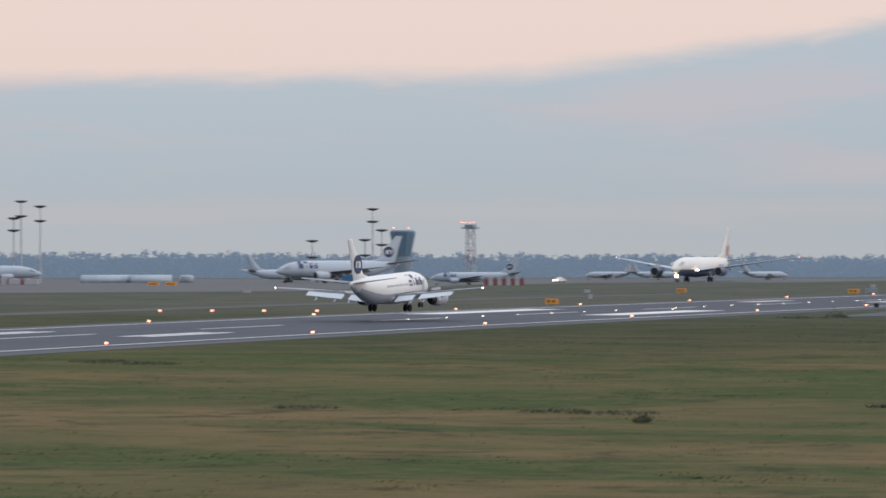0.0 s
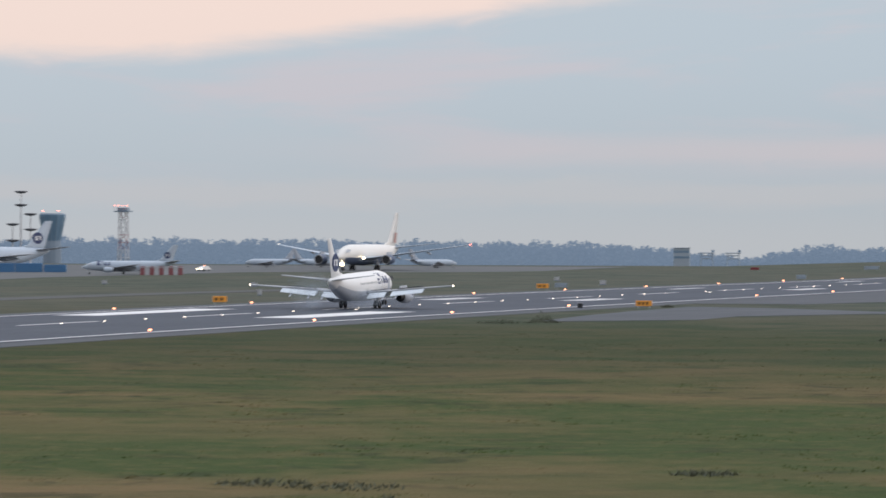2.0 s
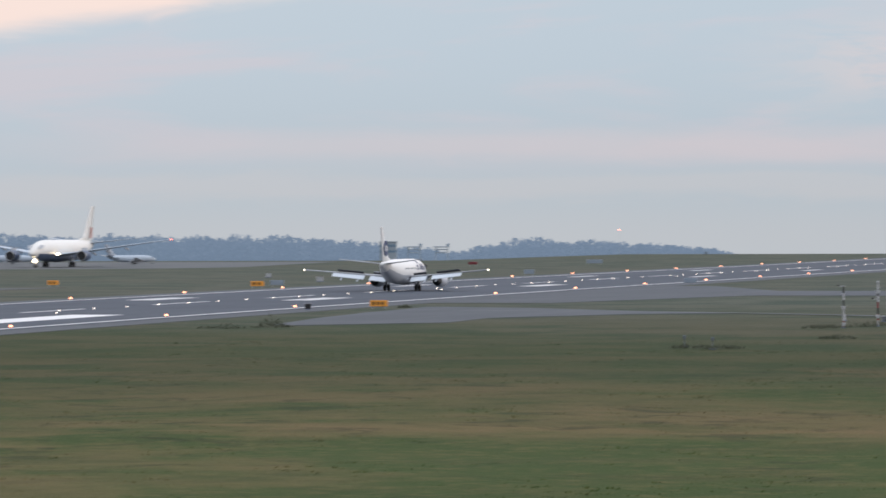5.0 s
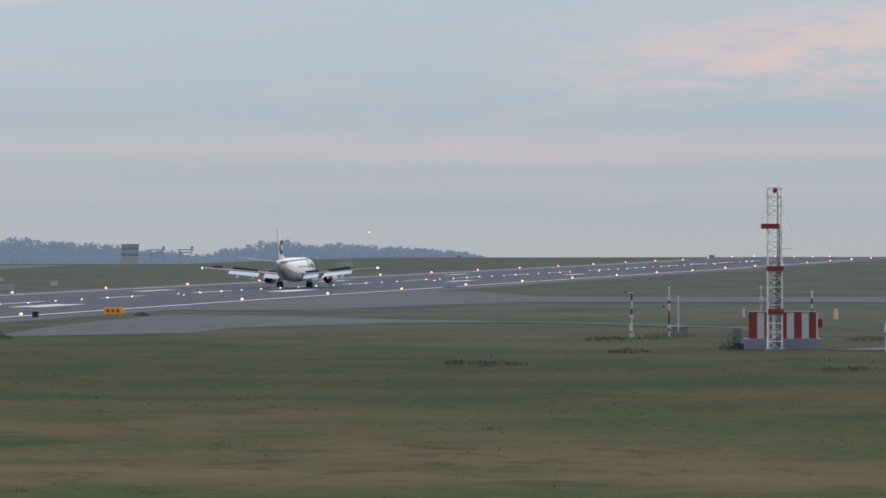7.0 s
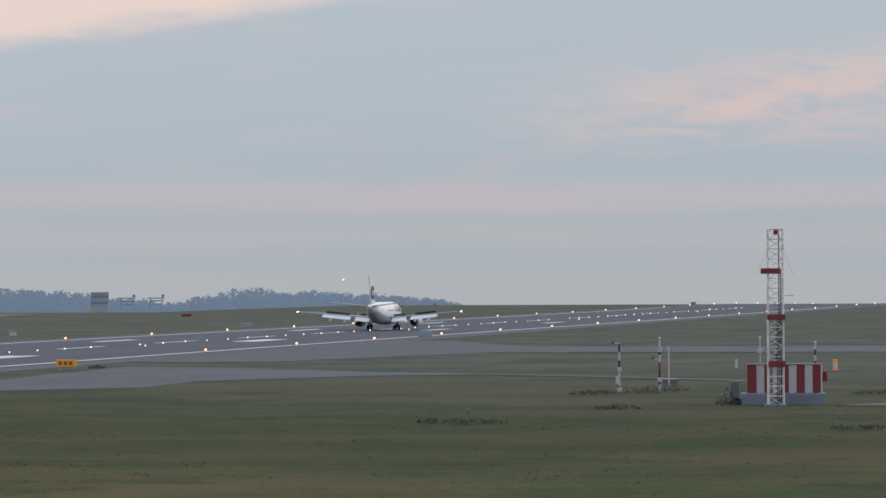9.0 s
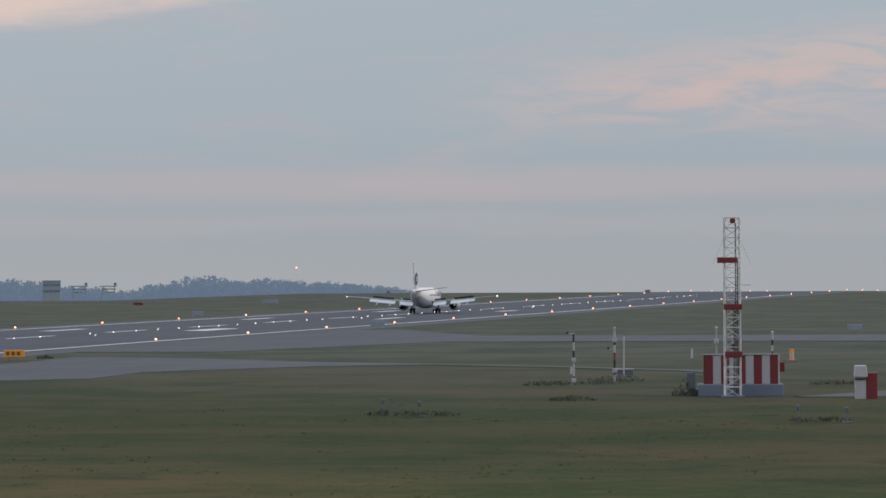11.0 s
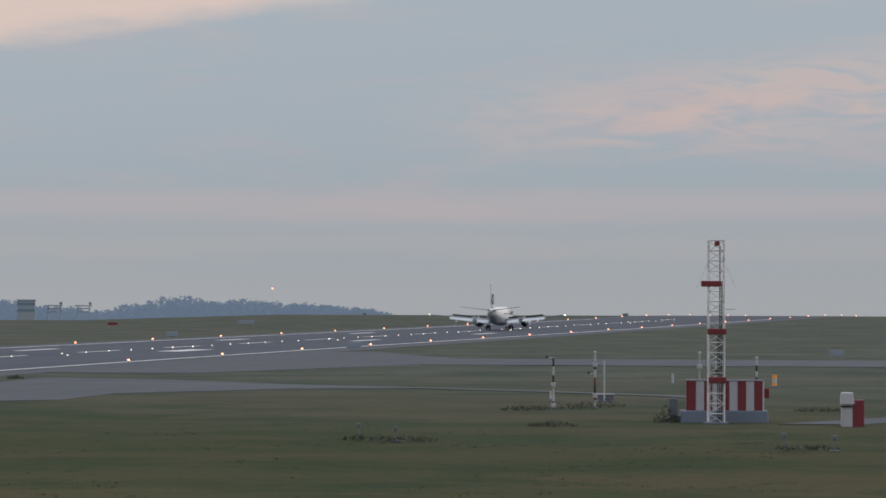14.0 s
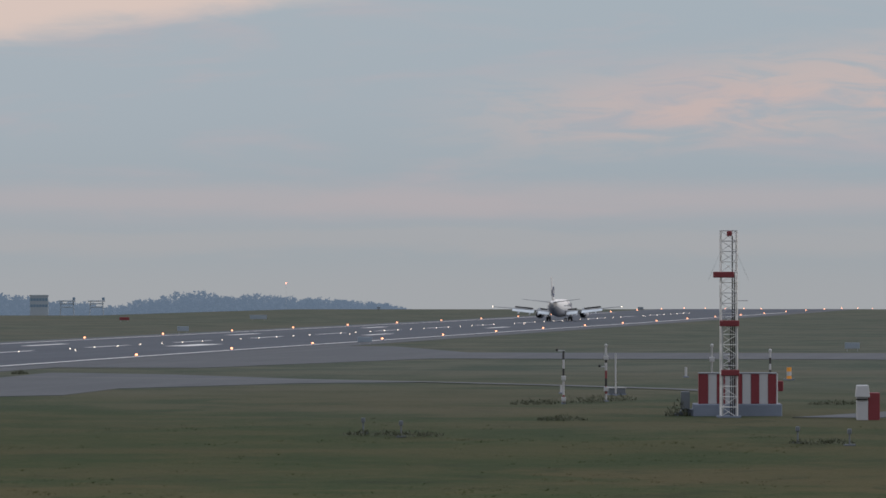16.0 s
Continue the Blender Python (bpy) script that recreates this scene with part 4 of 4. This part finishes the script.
def beacon_mast():
    ob = thing("beacon_mast", put(-342, 1458), "thin mast with a red beacon above the woods", "mast")
    part("pole", rod(bmesh.new(), (0, 0, -1), (0, 0, 9.0), 0.03, 0.02, 6), STEEL, ob)
    part("beacon", ball(bmesh.new(), (0, 0, 9.15), 0.24, 2), REDGLOW, ob, "red glowing beacon", True)


beacon_mast()
equipment_box(-216.5, 1432, 1.6, 0.7, "small dark cabinet on the crest", BRICKG)
equipment_box(-306, 1440, 1.0, 0.7, "small dark cabinet on the crest", BRICKG)


def far_woods():
    """Leafless woods along the horizon: thousands of small twig clumps over tapered stems."""
    rnd = random.Random(4)
    line = ((-2300, 1100), (-1500, 1290), (-900, 1520), (-740, 1610), (-600, 1700), (-500, 1768), (-440, 1800), (-372, 1828))
    tops = ((-2300, 13.0), (-1500, 12.5), (-880, 12.6), (-740, 11.6), (-650, 11.2), (-590, 10.4), (-545, 9.6), (-520, 6.5), (-500, 3.2), (-484, 2.9), (-476, 6.2), (-462, 8.8), (-440, 7.6), (-415, 6.2), (-392, 4.4), (-379, 1.6), (-372, -0.5))

    def curve(table, x):
        for (a, p), (b, q) in zip(table, table[1:]):
            if a <= x <= b:
                return p + (q - p) * (x - a) / (b - a)
        return table[-1][1]

    verts, faces = [], []

    def clump(c, r):
        n = len(verts)
        for _ in range(4):
            a = Vector((rnd.uniform(-1, 1), rnd.uniform(-1, 1), rnd.uniform(-1, 1))) * r
            for _ in range(3):
                verts.append(Vector(c) + a * 0.5 + Vector((rnd.uniform(-1, 1), rnd.uniform(-0.6, 0.6), rnd.uniform(-0.9, 0.9))) * r)
        for q in range(4):
            faces.append((n + 3 * q, n + 3 * q + 1, n + 3 * q + 2))

    x = -2300.0
    while x < -372:
        big = 0.94 + 0.14 * noise.noise((x * 0.045, 1, 0)) + 0.20 * noise.noise((x * 0.13, 4, 0)) + rnd.uniform(-0.05, 0.05)
        for row in range(2):
            y = curve(line, x) + row * 18 + rnd.uniform(-6, 6)
            g0 = level(y, x) - 3
            top = curve(tops, x)
            h = (top - g0) * big * (1 - 0.05 * row)
            if h < 1:
                continue
            w = min(4.2, 1.2 + h * 0.26)
            n = len(verts)
            for dx, dz in ((-0.25, 0), (0.25, 0), (0.05, h * 0.9)):
                verts.append(Vector((x + dx, y, g0 + dz)))
            faces.append((n, n + 1, n + 2))
            for _ in range(36 if x > -1100 else 9):
                f = rnd.random()
                ww = w * (0.35 + 0.9 * math.sin(math.pi * min(0.98, 0.12 + f * 0.86)))
                clump((x + rnd.uniform(-1, 1) * ww * 0.7, y + rnd.uniform(-2, 2), g0 + h * (0.30 + 0.68 * f)), 0.7 + 0.9 * rnd.random() * (1.1 - 0.5 * f))
        x += rnd.uniform(1.1, 2.6) if x > -1100 else rnd.uniform(4, 8)
    me = bpy.data.meshes.new("far_woods")
    me.from_pydata(verts, [], faces)
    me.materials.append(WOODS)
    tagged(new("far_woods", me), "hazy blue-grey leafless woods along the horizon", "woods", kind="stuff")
    # the dense inner body of the woods behind the open edge
    bm = bmesh.new()
    prev = None
    x = -2300.0
    while x < -374:
        y = curve(line, x) + 24
        t = curve(tops, x) - 3.0 + 1.4 * noise.noise((x * 0.05, 0, 0)) + 0.5 * noise.noise((x * 0.3, 3, 0))
        cur = [bm.verts.new((x, y, -12)), bm.verts.new((x, y, t)), bm.verts.new((x, y + 25, t - 0.5)), bm.verts.new((x, y + 25, -12))]
        if prev:
            for a in range(3):
                bm.faces.new((prev[a], cur[a], cur[a + 1], prev[a + 1]))
        prev = cur
        x += 3.0
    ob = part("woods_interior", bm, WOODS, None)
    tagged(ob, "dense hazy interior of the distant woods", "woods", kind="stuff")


far_woods()

# ---- this side of the runway: the glide path station and its poles ----


def antenna_mast():
    ob = thing("antenna_mast", put(-44.5, 338.7, 12), "red and white lattice antenna mast with three red aerial boxes", "antenna mast")
    lattice(ob, 1.25, 1.2, 14.4, 0.80, WHITE, WHITEP, 0.046, 3)
    for z, x0, x1 in ((11.0, -1.25, 0.35), (7.25, -0.75, 0.75), (3.45, -0.65, 0.75), (14.2, -0.2, 0.2)):
        part("aerial_box", box(bmesh.new(), x0, -0.95, z - 0.23, x1, -0.62, z + 0.23 if z < 14 else z + 0.15, bevel=0.04), REDP, ob, "dark red aerial box")
    for x in (-0.56, 0.56):
        part("cable_tray", box(bmesh.new(), x - 0.09, -0.64, 0, x + 0.09, -0.58, 7.0), STEEL, ob, "pale cable tray")
    for fx, top in ((0.25, 14.0), (0.40, 11.2), (0.10, 7.4)):
        part("feeder", rod(bmesh.new(), (fx, -0.5, 0), (fx, -0.5, top), 0.045, None, 6), BLACKP, ob, "dark feeder cable")
    part("side_arm", rod(bmesh.new(), (0.5, 0, 9.0), (1.5, 0.1, 9.0), 0.03, None, 6), STEEL, ob)
    for sx in (-1, 1):
        part("guy_wire", rod(bmesh.new(), (sx * 0.6, 0, 12.8), (sx * 1.55, 0.2, 10.6), 0.007, None, 4), DULL, ob)
    part("footing", box(bmesh.new(), -0.9, -0.9, -0.3, 0.9, 0.9, 0.12), CONC, ob)


def equipment_cabin():
    ob = thing("equipment_cabin", put(-44.4, 343.2, 9), "red and white striped equipment cabin on a concrete plinth", "cabin")
    part("plinth", box(bmesh.new(), -3.5, -1.9, -0.3, 3.4, 1.9, 0.92, bevel=0.05), CONC, ob, "blue-grey concrete plinth")
    part("core", box(bmesh.new(), -2.95, -1.4, 0.92, 2.95, 1.4, 3.28), WHITEP, ob)
    w = 5.95 / 9
    for side, y in ((0, -1.45), (1, 1.45)):
        me = {m: mesh_of("panel", box(bmesh.new(), 0.012, -0.05, 0.94, w - 0.012, 0.05, 3.26, bevel=0.01), m) for m in (REDP, WHITEP)}
        for i in range(9):
            piece("panel", me[(REDP, WHITEP)[i % 2]], ob, pose(-2.975 + i * w, y, 0))
    for x in (-3.0, 3.0):
        part("end_wall", box(bmesh.new(), x - 0.05, -1.4, 0.93, x + 0.05, 1.4, 3.27), REDP, ob)
    part("roof", box(bmesh.new(), -3.06, -1.54, 3.28, 3.06, 1.54, 3.33), DULL, ob, "flat metal roof")
    part("cooling_unit", box(bmesh.new(), 3.05, -0.6, 1.9, 3.55, 0.6, 2.7, bevel=0.05), REDP, ob)
    part("meter_box", box(bmesh.new(), -4.45, -1.3, 0.5, -3.75, -0.6, 1.9, bevel=0.05), DULL, ob, "dark box beside the steps")
    part("drain_pipe", rod(bmesh.new(), (3.02, -1.5, 0.9), (3.02, -1.5, 3.3), 0.06, None, 6), WHITEP, ob)
    st = part("steps", box(bmesh.new(), -4.3, -0.8, -0.2, -3.5, 0.8, 0.5), CONC, ob)
    for i in range(3):
        part("step", box(bmesh.new(), -4.9 + i * 0.2, -0.7, -0.2, -4.3 + i * 0.2, 0.7, 0.15 + i * 0.12), CONC, st)


def banded_pole(x, y, h, r, colours, label, gear=(), name="instrument_pole"):
    """A post painted in bands, with small instruments."""
    ob = thing(name, put(x, y, 10), label, "pole", "instrument poles")
    n = len(colours)
    for i, m in enumerate(colours):
        part("band", rod(bmesh.new(), (0, 0, h * i / n - (0.1 if i == 0 else 0)), (0, 0, h * (i + 1) / n), r, None, 8), m, ob)
    part("foot", box(bmesh.new(), -r * 2.2, -r * 2.2, -0.2, r * 2.2, r * 2.2, 0.12), CONC, ob)
    for kind, z in gear:
        if kind == "lamp":
            part("lamp", ball(bmesh.new(), (0, 0, z), 0.15, 1), WHITEP, ob)
        elif kind == "arm":
            part("arm", rod(bmesh.new(), (-0.55, 0, z), (0.1, 0, z), 0.05, None, 6), WHITEP, ob)
            part("sensor", ball(bmesh.new(), (-0.55, 0, z + 0.08), 0.13, 1), BLACKP, ob)
        else:
            part("box", box(bmesh.new(), -0.18, -0.22, z, 0.2, 0.15, z + 0.38, bevel=0.03), WHITEP, ob)


antenna_mast()
equipment_cabin()
banded_pole(-62.7, 369.9, 4.5, 0.085, (REDP, WHITEP, WHITEP, BLACKP, WHITEP, BLACKP), "slim post banded red, white and black with a sensor arm", (("arm", 4.5), ("box", 0.2), ("box", 2.0)))
banded_pole(-60.1, 376.5, 4.7, 0.095, (STEEL, REDP, BLACKP, REDP, WHITEP, BLACKP, WHITEP), "banded post carrying grey instrument boxes and a lamp", (("lamp", 4.85), ("box", 3.6), ("box", 0.9), ("arm", 3.0)))
banded_pole(-62.0, 394, 3.8, 0.07, (WHITEP, WHITEP), "thin plain white post")
banded_pole(-47.6, 352, 5.2, 0.07, (STEEL, STEEL, STEEL, STEEL), "pale post with a lamp behind the cabin", (("lamp", 5.3), ("box", 4.0)))
banded_pole(-46.2, 352, 4.4, 0.08, (BLACKP, WHITEP) * 5, "black and white banded post behind the cabin", (("lamp", 4.5),))
banded_pole(-42.9, 352, 4.8, 0.08, (BLACKP, WHITEP) * 5, "black and white banded post behind the cabin", (("lamp", 4.9),))
banded_pole(-53.2, 453.1, 1.3, 0.24, (ORANGE, WHITEP, ORANGE), "stubby orange and white marker post", name="marker_post")
banded_pole(-65.3, 463, 1.1, 0.13, (WHITEP,), "short white marker post", name="marker_post")
banded_pole(-68, 400, 0.8, 0.1, (WHITEP,), "short white marker post", name="marker_post")
banded_pole(-50.6, 391, 0.7, 0.1, (WHITEP,), "short white marker post", name="marker_post")


def hut():
    ob = thing("small_hut", put(-33.4, 335, 8), "small red and white hut with a pale roof", "hut")
    part("wall", box(bmesh.new(), -0.85, -0.9, -0.2, -0.02, 0.9, 2.2, bevel=0.02), WHITEP, ob, "white painted side")
    part("wall", box(bmesh.new(), 0.0, -0.88, -0.2, 0.87, 0.9, 2.05, bevel=0.02), REDP, ob, "red painted side")
    part("roof", box(bmesh.new(), -0.95, -1.05, 1.72, 0.12, 1.0, 2.62, taper=0.1, bevel=0.03), WHITEP, ob, "pale sloping roof")
    part("ledge", box(bmesh.new(), -0.92, -0.98, 1.5, -0.05, -0.9, 1.62), BLACKP, ob)


def meter_pair(x, y):
    """Short instrument stand: a post with a round head on a plate."""
    ob = thing("instrument_stand", put(x, y, 15), "short grey instrument stand in the grass", "instrument", "instrument stands")
    part("post", rod(bmesh.new(), (0, 0, -0.1), (0, 0, 0.85), 0.06, 0.05), DULL, ob)
    part("head", box(bmesh.new(), -0.14, -0.12, 0.7, 0.14, 0.12, 1.05, bevel=0.05), DULL, ob)
    part("plate", box(bmesh.new(), -0.35, -0.35, -0.1, 0.35, 0.35, 0.04), DULL, ob)


equipment_box(-149.5, 455, 0.75, 0.8, "small dark cabinet at the runway edge", BLACKP)
hut()
for x, y in ((-65.9, 304.2), (-62.1, 299), (-33.8, 292), (-30.0, 288.5)):
    meter_pair(x, y)
equipment_box(-62.4, 397, 1.5, 0.6, "low grey cabinet among dry weeds", DULL)


def shrub(x, y, r, h, seed, label):
    """A dry weed clump of many thin blades and leaves."""
    rnd = random.Random(seed)
    bm = bmesh.new()
    for _ in range(260):
        a, q = rnd.uniform(0, math.tau), r * math.sqrt(rnd.random())
        c = Vector((q * math.cos(a), q * math.sin(a), h * rnd.random() ** 1.4 * (1.1 - q / r)))
        d = Vector((rnd.uniform(-1, 1), rnd.uniform(-1, 1), rnd.uniform(0.2, 1.4))) * 0.22
        s = Vector((rnd.uniform(-1, 1), rnd.uniform(-1, 1), 0)) * 0.07
        bm.faces.new([bm.verts.new(p) for p in (c - s, c + s, c + d)])
    ob = part("weed_clump", bm, SHRUB, None)
    ob.matrix_basis = put(x, y)
    tagged(ob, label, "weeds", kind="stuff")


for i, (x, y, r, h) in enumerate(((-128.8, 374.5, 1.5, 1.4), (-130.5, 361.5, 2.8, 0.6), (-126, 366, 2.6, 0.4), (-62.5, 372, 3.0, 0.7), (-60, 378, 2.6, 0.8), (-65, 368, 2.0, 0.5), (-48.8, 341, 1.0, 1.5),
                                  (-21, 24, 0.55, 0.5), (-28, 37, 3.0, 0.13), (-33, 38.5, 2.4, 0.11), (-52, 40, 2.6, 0.11), (-15, 55, 1.8, 0.10), (-123, 146, 4.0, 0.25), (-118, 143, 3.0, 0.2), (-127, 149, 3.0, 0.2), (-64, 300, 2.4, 0.4), (-61, 298.5, 2.0, 0.3), (-32, 290, 2.2, 0.35), (-140, 468, 1.0, 0.5), (-56, 330, 2.0, 0.4), (-39.5, 371, 2.6, 0.4))):
    shrub(x, y, r, h, i, "clump of dry dark weeds in the grass")


def grass_tufts():
    """Rough autumn grass standing above the sward."""
    rnd = random.Random(9)
    verts, faces = [], []
    for i in range(38000):
        y = -75 + 440 * rnd.random() ** 1.25
        x = rnd.uniform(-150, 30) - (y * 0.05)
        if x < CENTRE + 35:
            continue
        f = noise.noise((x * 0.06, y * 0.06, 2.0)) + 0.5 * noise.noise((x * 0.25, y * 0.25, 9.0))
        if f < rnd.uniform(-0.35, 0.45):
            continue
        s = 0.03 + 0.06 * rnd.random() * (1 + max(0, f))
        z = level(y) + 0.30 * noise.noise((x * 0.03, y * 0.03, 0)) + 0.12 * noise.noise((x * 0.12, y * 0.12, 5)) - 0.14
        for _ in range(3):
            n = len(verts)
            a = rnd.uniform(0, math.tau)
            dx, dy = math.cos(a) * s, math.sin(a) * s
            ox, oy = rnd.uniform(-0.35, 0.35), rnd.uniform(-0.35, 0.35)
            verts += [(x + ox - dx, y + oy - dy, z), (x + ox + dx, y + oy + dy, z), (x + ox + rnd.uniform(-0.25, 0.25), y + oy + rnd.uniform(0.1, 0.5), z + 0.04 + s * rnd.uniform(0.5, 1.0))]
            faces.append((n, n + 1, n + 2))
    me = bpy.data.meshes.new("grass_tufts")
    me.from_pydata(verts, [], faces)
    me.materials.append(GRASS)
    tagged(new("grass_tufts", me), "rough tufts of green and straw-coloured grass", "grass", kind="stuff")


grass_tufts()



def tyre_smoke():
    """Thin blue-grey puffs of tyre smoke, each a loose cluster of faint ragged wisps."""
    puffs = []
    rnd = random.Random(21)
    for i in range(3):
        bm = bmesh.new()
        for _ in range(9):
            c = Vector((rnd.gauss(0, 1.4), rnd.gauss(0, 4.5), 0))
            r = rnd.uniform(1.1, 2.3)
            c.z = r * 0.8 + rnd.random() ** 2 * 2.6
            turn = Matrix.Rotation(rnd.uniform(-0.8, 0.8), 3, "Z") @ Matrix.Rotation(rnd.uniform(-0.5, 0.5), 3, "X")
            rim = []
            for k in range(14):
                a = k * math.tau / 14
                q = r * rnd.uniform(0.75, 1.1)
                rim.append(bm.verts.new(c + turn @ Vector((q * 1.5 * math.cos(a), 0, q * 0.75 * math.sin(a)))))
            hub = bm.verts.new(c + turn @ Vector((0, 0.25 * r, 0)))
            for k in range(14):
                bm.faces.new((rim[k], rim[(k + 1) % 14], hub))
        ob = part("smoke_puff", bm, SMOKE, None, "", True)
        tagged(ob, "thin blue-grey puff of tyre smoke over the runway", "smoke", kind="stuff")
        puffs.append(ob)
    return puffs


smoke = tyre_smoke()

# ---- what moves ----
ROLL = (
    (0.0, 329.5, 1.30, 2.4),
    (0.5, 358.2, 1.05, 2.5),
    (1.0, 386.8, 0.65, 2.5),
    (1.5, 414.0, 0.25, 2.3),
    (2.0, 441.2, 0.05, 1.8),
    (2.5, 469.0, 0.00, 1.2),
    (3.0, 496.8, 0.00, 0.6),
    (3.5, 523.2, 0.00, 0.2),
    (4.0, 549.2, 0.00, 0.0),
    (4.5, 575.7, 0.00, 0.0),
    (5.0, 602.8, 0.00, 0.0),
    (7.5, 723.5, 0.00, 0.0),
    (8.0, 747.3, 0.00, 0.0),
    (8.5, 769.5, 0.00, 0.0),
    (9.0, 792.5, 0.00, 0.0),
    (11.5, 896.4, 0.00, 0.0),
    (12.0, 915.9, 0.00, 0.0),
    (12.5, 934.2, 0.00, 0.0),
    (13.0, 953.4, 0.00, 0.0),
    (13.5, 971.3, 0.00, 0.0),
    (14.0, 989.1, 0.00, 0.0),
    (14.5, 1005.7, 0.00, 0.0),
    (15.0, 1022.2, 0.00, 0.0),
    (15.5, 1037.0, 0.00, 0.0),
    (16.0, 1051.8, 0.00, 0.0),
)


def motions():
    # the airliner floats over the far half of the runway, touches down and rolls out
    walk(landing, [(t, pose(CENTRE, y, level(y) + 0.1 + up, pitch, 0, 1.5)) for t, y, up, pitch in ROLL])
    # its spoilers rise after touch-down
    for sp, hinge in flaps_up:
        rows = []
        for t, a in ((0, 4), (1.9, 4), (2.6, 24), (16, 24)):
            rows.append((t, hinge @ pose(0, 0, 0, -a, 0, 0)))
        walk(sp, rows)
    # tyre smoke wells up where the wheels touch, drifts after the airliner and settles
    for i, ob in enumerate(smoke):
        x, y = CENTRE + (-2.5, 2.5, 0.0)[i], 424 + i * 15
        t0 = 1.5 + i * 0.25
        up = level(y)
        ob.matrix_basis = pose(x, y, up - 6)
        walk(ob, [(0, pose(x, y, up - 6)), (t0, pose(x, y, up - 5)), (t0 + 0.25, pose(x, y + 3, up - 0.4)), (t0 + 1.2, pose(x - 1, y + 9, up + 0.1)), (t0 + 2.3, pose(x - 3, y + 13, up - 1.6)), (t0 + 3.4, pose(x - 5, y + 16, up - 6)), (16, pose(x - 5, y + 16, up - 6))])
    # the service car crawls along the taxiway
    walk(service_car, [(t, pose(x, 1000, level(1000, x) + 0.06, 0, 0, 165)) for t, x in ((0, -431.5), (4, -441), (16, -469.5))])


motions()
